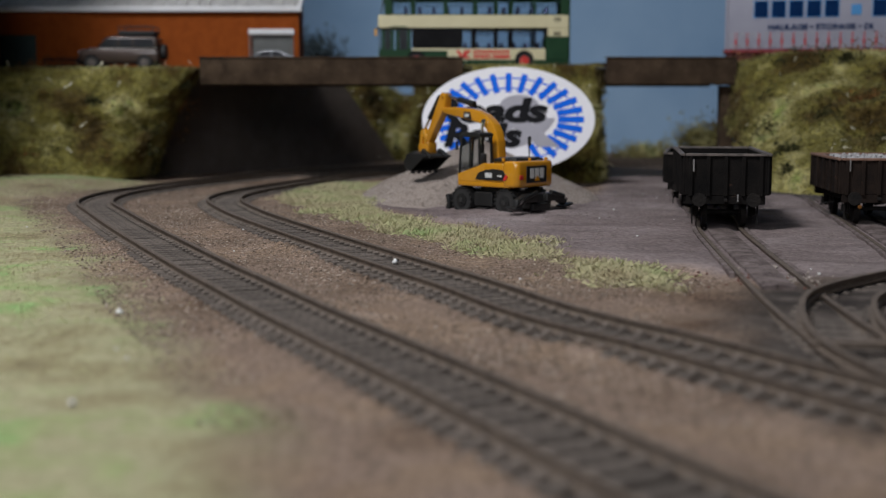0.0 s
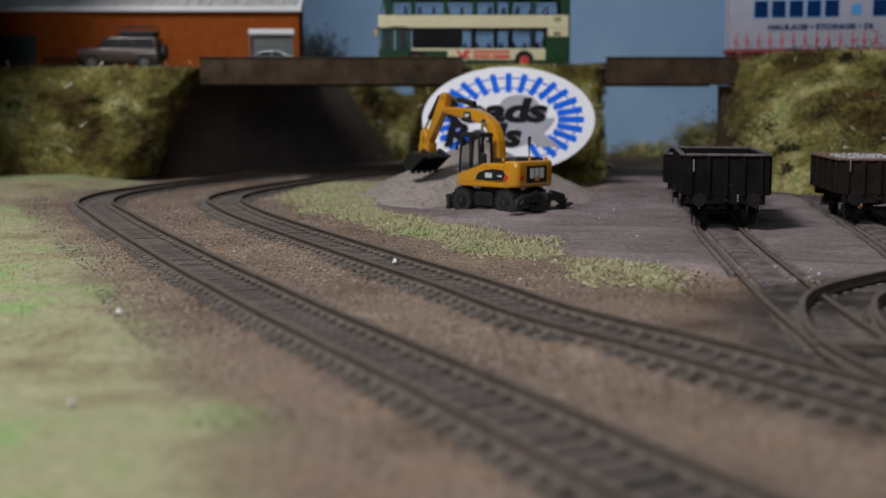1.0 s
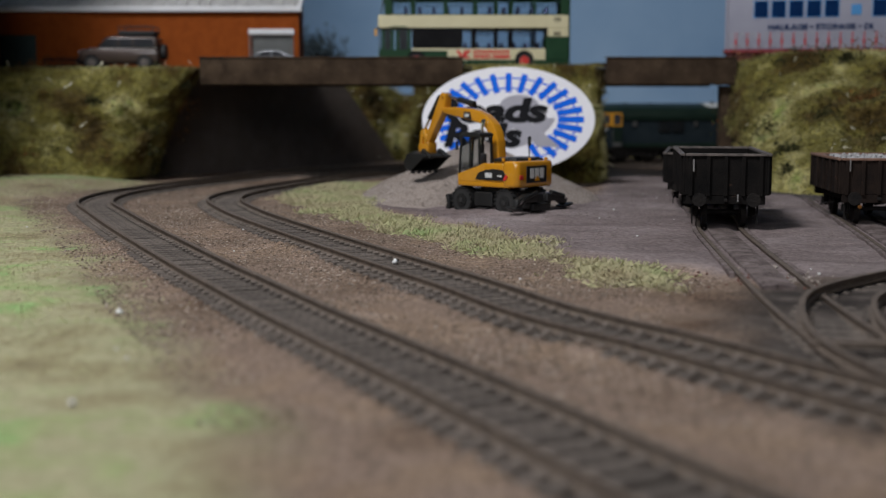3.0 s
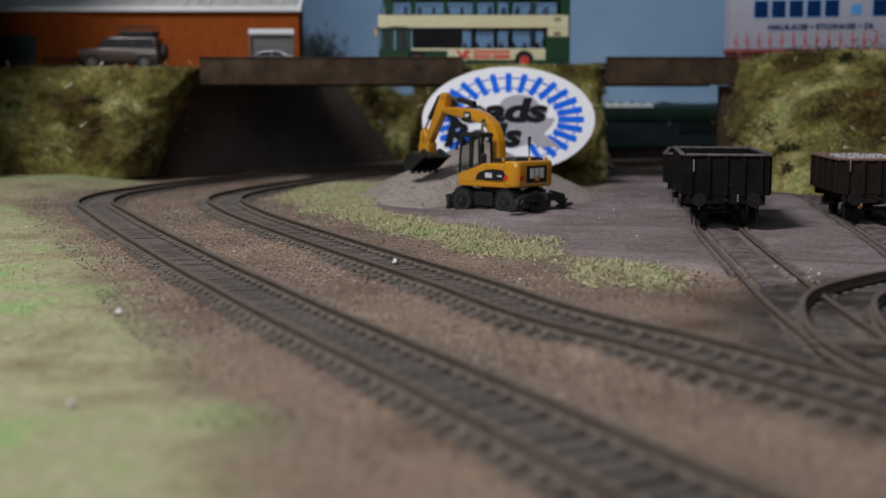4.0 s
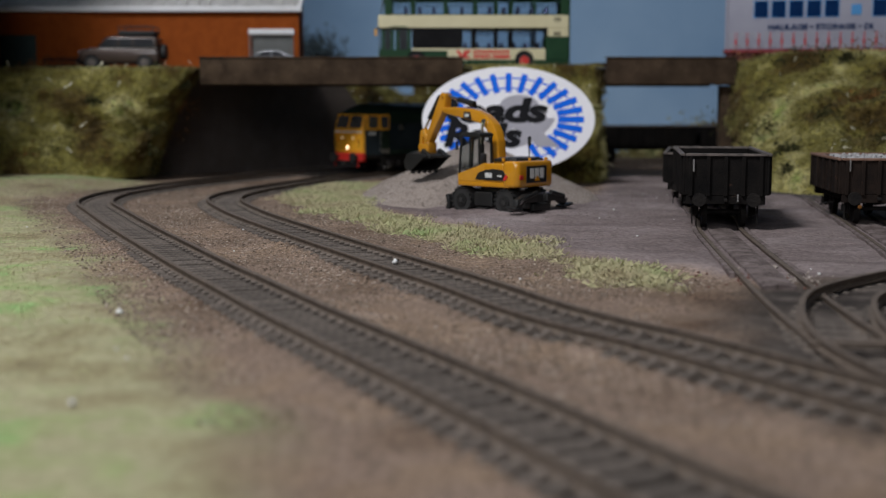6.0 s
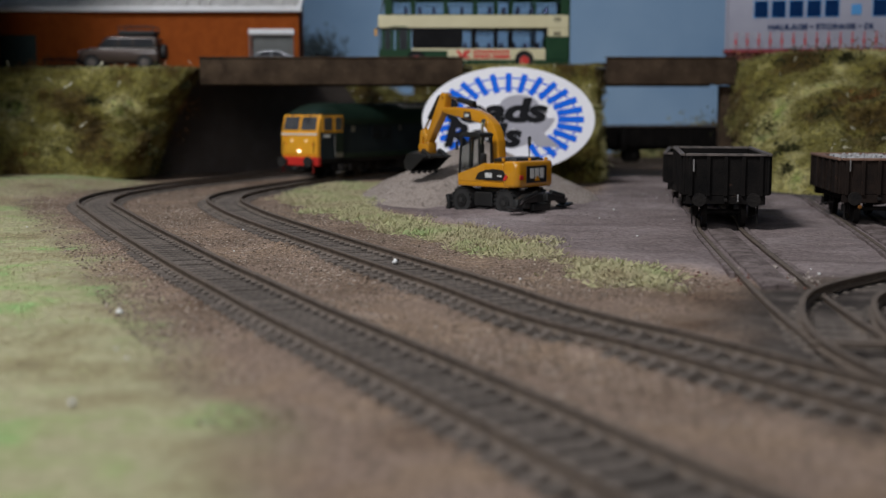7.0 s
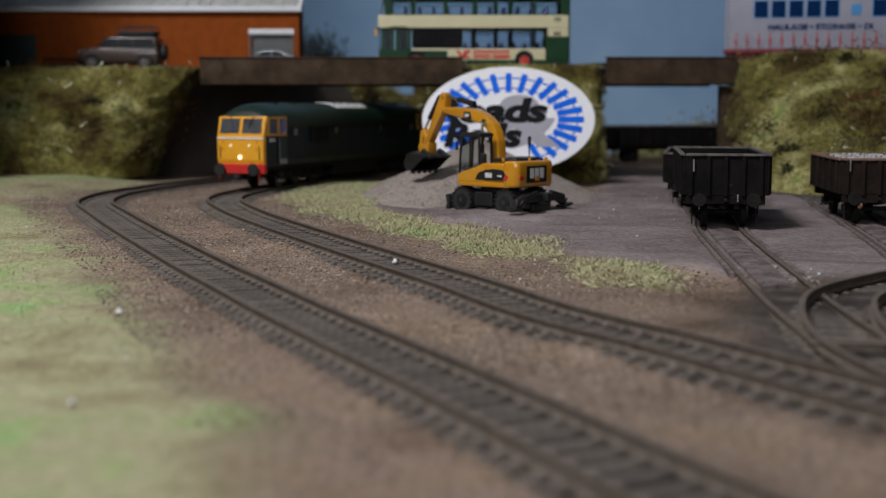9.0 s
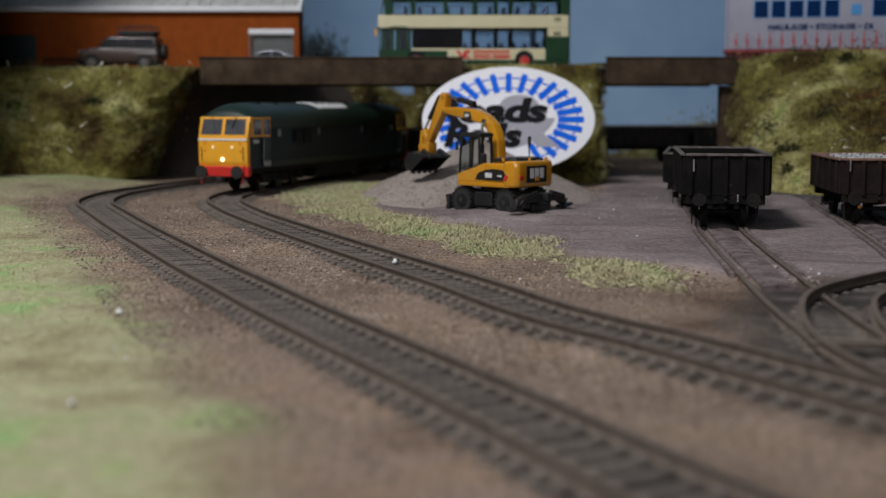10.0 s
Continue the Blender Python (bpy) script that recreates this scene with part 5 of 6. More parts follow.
def build_offroader():
    root = tagged(empty("off_road_car", -236, 919, ROAD), "bronze off-road car with roof box, parked by the warehouse", "car")
    part("body", prism(bmesh.new(), [(-31, 6), (-31.5, 13), (-29, 16.2), (-17, 17.6), (29.5, 17.8), (30.5, 12), (30, 5), (24, 4.2), (-26, 4.2)], "y", -13.2, 13.2, 1.8), M["bronze"], root)
    part("cabin", prism(bmesh.new(), [(-17.5, 17.4), (-10.5, 26.2), (-7, 27.2), (27, 27.2), (29, 25.6), (29.6, 17.4)], "y", -12.0, 12.0, 1.8), M["bronze"], root)
    for s in (-1, 1):
        for pts in ([(-14.4, 18.4), (-9.2, 25.2), (-1.2, 25.2), (-1.2, 18.4)], [(0, 18.4), (0, 25.2), (10, 25.2), (10, 18.4)], [(11.4, 18.4), (11.4, 25.2), (26, 25.2), (27, 18.4)]):
            part("side_window", prism(bmesh.new(), pts, "y", s * 12.1 - 0.15, s * 12.1 + 0.15), M["car_glass"], root)
        part("waist_trim", cube(-17, 29, s * 13.3 - 0.15, s * 13.3 + 0.15, 16.9, 17.5), M["steel"], root)
        for x0 in (-21, 19.5):
            part("wheel_arch", rod(bmesh.new(), (x0, s * 12.6, 5.4), (x0, s * 13.5, 5.4), 6.4, 24), M["window_black"], root)
            tyre = part("tyre", rod(bmesh.new(), (x0, s * 11.2, 5.3), (x0, s * 13.8, 5.3), 5.2, 24), M["tyre"], root)
            rim = part("alloy_rim", rod(bmesh.new(), (x0, s * 13.7, 5.3), (x0, s * 13.95, 5.3), 3.0, 18), M["rim"], tyre)
        part("headlamp", cube(-31.6, -29.6, s * 10 - 2, s * 10 + 2, 12.6, 15.2, 0.4), M["steel"], root)
        part("roof_rail", rod(bmesh.new(), (-5, s * 9.5, 28.2), (25, s * 9.5, 28.2), 0.45, 6), M["grey_plastic"], root)
    part("windscreen", prism(bmesh.new(), [(-16.9, 18.4), (-16.6, 18.4), (-10.4, 25.8), (-10.8, 25.8)], "y", -10.8, 10.8), M["car_glass"], root)
    part("bonnet_vent", cube(-24, -19, -9, -3, 17.2, 17.7, 0.2), M["steel"], root)
    part("roof_box", cube(-1, 27, -9.5, 9.5, 28.6, 32.0, 1.0), M["grey_plastic"], root)
    part("rack_hoop", cube(-1, 26, -9.6, -9.0, 35.4, 36.2, 0.2), M["grey_plastic"], root)
    part("rack_hoop", cube(-1, 26, 9.0, 9.6, 35.4, 36.2, 0.2), M["grey_plastic"], root)
    for x0 in (-1, 25.2):
        for s in (-9.3, 9.3):
            part("rack_post", cube(x0, x0 + 0.7, s - 0.35, s + 0.35, 31.5, 35.6), M["grey_plastic"], root)
    part("spare_wheel", rod(bmesh.new(), (30.4, 0, 14.5), (33.6, 0, 14.5), 6.6, 26), M["tyre"], root)
    part("bumper", cube(-33, -30.5, -13, 13, 4.6, 9.2, 0.8), M["window_black"], root)
    root.scale = (0.95, 0.95, 0.86)
    return root


build_offroader()


def build_silver_car():
    root = tagged(empty("silver_car", -124, 888, ROAD), "low silver car parked behind the bridge parapet", "car")
    part("body", prism(bmesh.new(), [(-27, 4), (-27.5, 8), (-24, 10.2), (-11, 11.4), (22, 11.8), (27, 10), (27.5, 4)], "y", -11.5, 11.5, 0.8), M["silver"], root)
    part("cabin", prism(bmesh.new(), [(-13, 11.2), (-4, 17.2), (2, 18.2), (10, 17.6), (21, 11.6)], "y", -10, 10, 0.8), M["silver"], root)
    for s in (-1, 1):
        part("side_window", prism(bmesh.new(), [(-9.5, 11.8), (-3, 16.4), (3, 17.0), (3, 11.8)], "y", s * 10.1 - 0.15, s * 10.1 + 0.15), M["car_glass"], root)
        part("side_window", prism(bmesh.new(), [(4, 11.8), (4, 17.0), (9, 16.4), (16.5, 11.8)], "y", s * 10.1 - 0.15, s * 10.1 + 0.15), M["car_glass"], root)
        for x0 in (-17, 16.5):
            tyre = part("tyre", rod(bmesh.new(), (x0, s * 9.4, 4.2), (x0, s * 11.8, 4.2), 4.2, 22), M["tyre"], root)
            part("alloy_rim", rod(bmesh.new(), (x0, s * 11.6, 4.2), (x0, s * 12.0, 4.2), 2.6, 16), M["steel"], tyre)
    part("windscreen", prism(bmesh.new(), [(-12.8, 11.8), (-12.4, 11.8), (-3.8, 17.4), (-4.2, 17.5)], "y", -8.8, 8.8), M["car_glass"], root)
    for ob in root.children:
        ob.scale = (0.84, 1.0, 0.68)
    return root


build_silver_car()


def build_warehouse():
    root = tagged(empty("warehouse", -111, 960, 80.7), "orange brick warehouse with grey ribbed roof and white gutter", "warehouse")
    # front wall in pieces round the two door openings
    for x0, x1, z0, z1 in ((-420, -231.5, 0, 44), (-231.5, -202.5, 27, 44), (-202.5, -36.5, 0, 44), (-36.5, -5.5, 27, 44), (-5.5, 0, 0, 44)):
        part("wall_panel", cube(x0, x1, 0, 5, z0, z1), M["brick"], root)
    part("gable_wall", cube(-4.9, 0, 5.1, 26, 0, 44), M["brick"], root)
    part("gable_top", prism(bmesh.new(), [(5.1, 44), (26, 44), (26, 55), (5.1, 46.5)], "x", -4.9, 0), M["brick"], root)
    part("far_wall", cube(-420, 0, 26.1, 30, 0, 56), M["brick"], root)
    part("gutter", cube(-421, 2.4, -4.5, -0.5, 44.2, 48.4, 0.6), M["white"], root, "white plastic gutter")
    part("barge_board", prism(bmesh.new(), [(-5, 44.4), (-5, 48.5), (31, 64), (31, 59.8)], "x", 0.4, 2.6, 0.2), M["white"], root)
    roof = part("roof_slope", prism(bmesh.new(), [(-4, 46.6), (-4, 48.2), (31, 63.2), (31, 61.5)], "x", -420, 0.2), M["roof"], root, "grey ribbed roof sheet")
    for k in range(46):
        x0 = -418 + k * 9.2
        part("roof_rib", prism(bmesh.new(), [(-3.5, 48.5), (-3.5, 49.5), (31, 64.3), (31, 63.3)], "x", x0, x0 + 1.2), M["roof"], roof)
    door = part("roller_door", cube(-36.4, -5.6, 3.0, 4.2, 0, 26.9), M["roller"], root, "grey roller shutter door")
    for k in range(13):
        part("shutter_slat", cube(-36.2, -5.8, 2.5, 3.0, 0.4 + k * 2.05, 1.9 + k * 2.05, 0.15), M["roller"], door)
    part("lintel", cube(-38.6, -3.4, -1.4, 1.2, 27.2, 31.4, 0.4), M["white"], root, "white lintel over the door")
    for x0 in (-38.4, -5.4):
        part("door_jamb", cube(x0, x0 + 1.2, -0.5, 1.0, 0, 27.1, 0.2), M["roller"], root)
    door = part("side_door", cube(-231.4, -202.6, 2.0, 3.2, 0, 26.9), M["door_green"], root, "dark green double door")
    for k in range(6):
        part("door_board", cube(-231 + k * 4.75, -226.6 + k * 4.75, 1.4, 2.0, 0.3, 26.5, 0.2), M["door_green"], door)
    return root


M["roller"] = mat("grey_roller_door", (0.12, 0.125, 0.12), (0.17, 0.175, 0.17), 0.5, 0.2, 60)
M["door_green"] = mat("dark_green_door", (0.012, 0.03, 0.028), (0.02, 0.042, 0.038), 0.5, 0, 80)
build_warehouse()


def build_fence():
    root = tagged(empty("fence", -300, 932, ROAD), "low dark picket fence before the warehouse", "fence")
    for k in range(16):
        part("picket", cube(k * 2.4, k * 2.4 + 1.0, 0, 0.8, 0, 9.5, 0.15), M["window_black"], root)
    for z0 in (2.5, 7.0):
        part("fence_rail", cube(0, 37, 0.9, 1.7, z0, z0 + 0.9), M["window_black"], root)
    return root


build_fence()

M["curtain"] = mat("white_trailer_curtain", (0.285, 0.285, 0.36), (0.33, 0.33, 0.40), 0.6, 0, 40, 0.1, 60)
M["curtain_blue"] = mat("navy_print", (0.002, 0.018, 0.075), (0.003, 0.025, 0.095), 0.6, 0, 60, spec=0.05)
M["sky_blue_print"] = mat("pale_blue_print", (0.05, 0.25, 0.55), (0.06, 0.28, 0.6), 0.5, 0, 60)
M["chassis_red"] = mat("dull_red_chassis", (0.20, 0.014, 0.022), (0.27, 0.02, 0.03), 0.45, 0, 80)


def build_trailer():
    root = tagged(empty("box_trailer", 209, 922, ROAD, -13), "white curtain-sided lorry trailer with blue lettering and red straps", "trailer")
    part("curtain_body", cube(0, 205, 0, 33, 14.5, 68, 0.6), M["curtain"], root)
    part("front_post", cube(-0.6, 1.6, -0.5, 33.5, 14.2, 68.4, 0.3), M["curtain"], root)
    part("side_rave", cube(-1, 206, -0.8, 33.8, 11.8, 14.4, 0.3), M["chassis_red"], root)
    part("chassis_beam", cube(10, 200, 8, 11, 7.5, 11.7), M["chassis_red"], root)
    part("chassis_beam", cube(10, 200, 22, 25, 7.5, 11.7), M["chassis_red"], root)
    part("head_beam", prism(bmesh.new(), [(3, 5.0), (16, 5.0), (22, 11.7), (0, 11.7)], "y", 4, 29), M["chassis_red"], root)
    for k in range(24):
        x0 = 7 + k * 8.2
        strap = part("strap", cube(x0, x0 + 0.8, -0.45, -0.05, 15.5, 26.5), M["strap_red"], root)
        part("buckle", cube(x0 - 0.6, x0 + 1.4, -0.9, -0.3, 18.5, 21.5, 0.2), M["strap_red"], strap)
    for z0 in (17.0, 22.4, 25.6):
        part("seam", cube(2, 204, -0.35, -0.05, z0, z0 + 0.4), M["steel"], root)
    part("landing_leg", cube(58, 61, 2, 5, 0, 11.7, 0.3), M["window_black"], root)
    part("landing_leg", cube(58, 61, 28, 31, 0, 11.7, 0.3), M["window_black"], root)
    for x0 in (150, 166, 182):
        for s in (3, 30):
            tyre = part("tyre", rod(bmesh.new(), (x0, s - 3, 6.2), (x0, s + 3, 6.2), 6.2, 24), M["tyre"], root)
            part("wheel_rim", rod(bmesh.new(), (x0, s - 3.2, 6.2), (x0, s + 3.2, 6.2), 3.4, 18), M["chassis_red"], tyre)
    # the firm's name as plain bars, the trade words as lettering
    for k in range(5):
        bar = part("name_bar", cube(20.2 + k * 12.4, 29.6 + k * 12.4, -0.5, -0.1, 37.6, 49.2, 0.5), M["curtain_blue"], root)
        part("name_edge", cube(19.6 + k * 12.4, 30.2 + k * 12.4, -0.3, -0.02, 37.0, 49.8), M["sky_blue_print"], bar)
    part("small_word_bar", cube(88, 95, -0.5, -0.1, 38.5, 46), M["sky_blue_print"], root)
    for k in range(4):
        bar = part("name_bar", cube(103 + k * 12.4, 112.4 + k * 12.4, -0.5, -0.1, 37.6, 49.2, 0.5), M["curtain_blue"], root)
        part("name_edge", cube(102.4 + k * 12.4, 113 + k * 12.4, -0.3, -0.02, 37.0, 49.8), M["sky_blue_print"], bar)
    letters("trade_lettering", "HAULAGE \u2022 STORAGE \u2022 DI", 5.5, 30.0, -0.3, 28.4, M["curtain_blue"], root, 0.22, 0, 1.14, 0.1, "navy trade words on the curtain")
    return root


M["strap_red"] = mat("red_webbing", (0.45, 0.05, 0.06), (0.52, 0.07, 0.08), 0.6, 0, 100)
build_trailer()


# ---- loose scatter: grass fibres, stone chips, scrub ----
def scatter_material(name, colours, rough=0.9):
    """Colour that changes from blade to blade or from chip to chip."""
    m = bpy.data.materials.new(name)
    m.use_nodes = True
    nt = m.node_tree
    bsdf = nt.nodes["Principled BSDF"]
    geo = nt.nodes.new("ShaderNodeNewGeometry")
    r = nt.nodes.new("ShaderNodeValToRGB")
    r.color_ramp.interpolation = "LINEAR"
    while len(r.color_ramp.elements) < len(colours):
        r.color_ramp.elements.new(0.5)
    for i, (e, c) in enumerate(zip(r.color_ramp.elements, colours)):
        e.position, e.color = i / (len(colours) - 1), rgba(c)
    nt.links.new(geo.outputs["Random Per Island"], r.inputs["Fac"])
    nt.links.new(r.outputs["Color"], bsdf.inputs["Base Color"])
    bsdf.inputs["Roughness"].default_value, bsdf.inputs["Specular IOR Level"].default_value = rough, 0.15
    return m


def fibre_material(name, tints, scale, spread=0.38):
    """Patches of colour over the ground, with each fibre lighter or darker than the next."""
    m = bpy.data.materials.new(name)
    m.use_nodes = True
    nt = m.node_tree
    bsdf = nt.nodes["Principled BSDF"]
    co = nt.nodes.new("ShaderNodeTexCoord")
    n = nt.nodes.new("ShaderNodeTexNoise")
    n.noise_dimensions = "4D"
    n.inputs["Scale"].default_value, n.inputs["Detail"].default_value, n.inputs["Roughness"].default_value, n.inputs["W"].default_value = scale, 5, 0.6, 0.0
    nt.links.new(co.outputs["Object"], n.inputs["Vector"])
    r = nt.nodes.new("ShaderNodeValToRGB")
    while len(r.color_ramp.elements) < len(tints):
        r.color_ramp.elements.new(0.5)
    for e, (pos, c) in zip(r.color_ramp.elements, tints):
        e.position, e.color = pos, rgba(c)
    nt.links.new(n.outputs["Fac"], r.inputs["Fac"])
    geo = nt.nodes.new("ShaderNodeNewGeometry")
    mr = nt.nodes.new("ShaderNodeMapRange")
    mr.inputs[3].default_value, mr.inputs[4].default_value = 1 - spread, 1 + spread
    nt.links.new(geo.outputs["Random Per Island"], mr.inputs[0])
    hs = nt.nodes.new("ShaderNodeHueSaturation")
    hs.inputs["Saturation"].default_value = 0.9
    nt.links.new(mr.outputs[0], hs.inputs["Value"])
    nt.links.new(r.outputs["Color"], hs.inputs["Color"])
    nt.links.new(hs.outputs["Color"], bsdf.inputs["Base Color"])
    bsdf.inputs["Roughness"].default_value, bsdf.inputs["Specular IOR Level"].default_value = 0.85, 0.2
    return m


STRAW = fibre_material("straw_and_olive_fibre", BANK_TINTS, 26)
LAWN = fibre_material("pale_green_fibre", [(0.34, (0.32, 0.24, 0.13)), (0.45, (0.52, 0.46, 0.27)), (0.55, (0.50, 0.49, 0.25)), (0.66, (0.34, 0.47, 0.18))], 24, 0.14)
CHIP = scatter_material("mixed_stone_chip", [(0.06, 0.042, 0.03), (0.22, 0.165, 0.125), (0.34, 0.26, 0.20), (0.11, 0.08, 0.062), (0.52, 0.44, 0.37)])
GREY_CHIP = scatter_material("grey_stone_chip", [(0.09, 0.075, 0.066), (0.17, 0.145, 0.13), (0.25, 0.215, 0.195), (0.13, 0.112, 0.10), (0.33, 0.29, 0.27)])
HEAP_CHIP = scatter_material("heap_grit", [(0.19, 0.155, 0.132), (0.31, 0.26, 0.228), (0.40, 0.34, 0.30), (0.26, 0.22, 0.195), (0.52, 0.46, 0.42)])
HAZE = scatter_material("dull_blue_green_leaf", [(0.07, 0.10, 0.12), (0.12, 0.16, 0.18), (0.09, 0.12, 0.13)])
RED_CHIP = scatter_material("reddish_clod", [(0.10, 0.045, 0.035), (0.20, 0.10, 0.08), (0.15, 0.09, 0.075)])
SCRUB = scatter_material("dark_scrub_leaf", [(0.018, 0.022, 0.010), (0.05, 0.055, 0.02), (0.035, 0.032, 0.016), (0.08, 0.075, 0.03)])
PALE_STRAW = scatter_material("pale_straw", [(0.55, 0.52, 0.36), (0.75, 0.72, 0.58)])
RUST_LEAF = scatter_material("rust_brown_leaf", [(0.12, 0.045, 0.015), (0.22, 0.10, 0.03), (0.16, 0.10, 0.04)])
RNG = np.random.default_rng(5)


def stuff(name, label, category, verts, faces, material):
    me = bpy.data.meshes.new(name)
    me.vertices.add(len(verts))
    me.vertices.foreach_set("co", (np.asarray(verts, dtype=np.float32) * MM).ravel())
    n = len(faces)
    me.loops.add(n * 3)
    me.loops.foreach_set("vertex_index", np.asarray(faces, dtype=np.int32).ravel())
    me.polygons.add(n)
    me.polygons.foreach_set("loop_start", np.arange(0, n * 3, 3, dtype=np.int32))
    me.update(calc_edges=True)
    me.validate()
    me.materials.append(material)
    return tagged(new(name, me), label, category, kind="stuff")


def blades(name, label, roots, normals, length, width, material, lean=0.7):
    """One thin curved fibre, two triangles, at every root."""
    n = len(roots)
    tilt = RNG.normal(0, lean, (n, 3))
    d = normals + tilt
    d /= np.linalg.norm(d, axis=1)[:, None]
    side = np.cross(d, RNG.normal(0, 1, (n, 3)))
    side /= np.linalg.norm(side, axis=1)[:, None] + 1e-9
    L = RNG.uniform(*length, (n, 1))
    W = RNG.uniform(*width, (n, 1)) / 2
    droop = np.column_stack([np.zeros(n), np.zeros(n), -0.25 * L[:, 0]])
    mid = roots + d * L * 0.72
    tip = roots + d * L + droop
    v = np.stack([roots - side * W - d * 0.3, roots + side * W - d * 0.3, mid + side * W * 0.8, tip], 1).reshape(-1, 3)
    k = np.arange(n)[:, None] * 4
    f = np.concatenate([k + [0, 1, 2], k + [0, 2, 3]], 1).reshape(-1, 3)
    return stuff(name, label, "grass", v, f, material)


def chips(name, label, centres, size, material, category="stones"):
    """Small squashed eight-faced stones."""
    n = len(centres)
    base = np.array([(1, 0, 0), (-1, 0, 0), (0, 1, 0), (0, -1, 0), (0, 0, 1), (0, 0, -1)], float)
    tri = np.array([(0, 2, 4), (2, 1, 4), (1, 3, 4), (3, 0, 4), (2, 0, 5), (1, 2, 5), (3, 1, 5), (0, 3, 5)])
    s = RNG.uniform(*size, (n, 1, 1)) * RNG.uniform(0.6, 1.15, (n, 6, 1))
    a = RNG.uniform(0, 6.28, n)
    c, q = np.cos(a), np.sin(a)
    rot = np.stack([np.stack([c, -q, 0 * c], 1), np.stack([q, c, 0 * c], 1), np.stack([0 * c, 0 * c, 0.75 + 0 * c], 1)], 1)
    v = np.einsum("nij,kj->nki", rot, base + RNG.normal(0, 0.12, (6, 3))) * s + centres[:, None, :]
    f = (np.arange(n)[:, None, None] * 6 + tri[None]).reshape(-1, 3)
    return stuff(name, label, category, v.reshape(-1, 3), f, material)


class Height:
    """Height of the built ground, read from its own grid."""

    def __init__(self):
        me = bpy.data.objects["ground"].data
        co = np.zeros(len(me.vertices) * 3, np.float32)
        me.vertices.foreach_get("co", co)
        co = co.reshape(-1, 3) / MM
        self.xs, self.ys = np.unique(np.round(co[:, 0], 3)), np.unique(np.round(co[:, 1], 3))
        self.z = co[:, 2].reshape(len(self.ys), len(self.xs))

    def at(self, x, y):
        i = np.clip(np.searchsorted(self.xs, x) - 1, 0, len(self.xs) - 2)
        j = np.clip(np.searchsorted(self.ys, y) - 1, 0, len(self.ys) - 2)
        u = (x - self.xs[i]) / (self.xs[i + 1] - self.xs[i])
        v = (y - self.ys[j]) / (self.ys[j + 1] - self.ys[j])
        return (self.z[j, i] * (1 - u) + self.z[j, i + 1] * u) * (1 - v) + (self.z[j + 1, i] * (1 - u) + self.z[j + 1, i + 1] * u) * v


def clear_of_tracks(x, y, gap):
    keep = np.ones(len(x), bool)
    for path in (TRACK_NEAR, TRACK_FAR):
        pts = PATH_ARRAYS[id(path)]
        d = np.full(len(x), 1e9)
        for k in range(0, len(x), 4000):
            q = np.stack([x[k:k + 4000], y[k:k + 4000]], 1)
            d[k:k + 4000] = np.sqrt(((q[:, None] - pts[None]) ** 2).sum(2).min(1))
        keep &= d > gap
    return keep


def in_area(poly, count, box_, edge, gap, inset=0):
    """Random places in an outline, thinning out at its edge in a ragged way."""
    x, y = RNG.uniform(box_[0], box_[1], count), RNG.uniform(box_[2], box_[3], count)
    keep = np.array([poly_dist(poly, a, b) + 11 * fbm(a, b, 3, 0.03) + 5 * fbm(a, b, 6, 0.11) - inset > RNG.uniform(-edge, edge) for a, b in zip(x, y)])
    x, y = x[keep], y[keep]
    keep = clear_of_tracks(x, y, gap)
    return x[keep], y[keep]


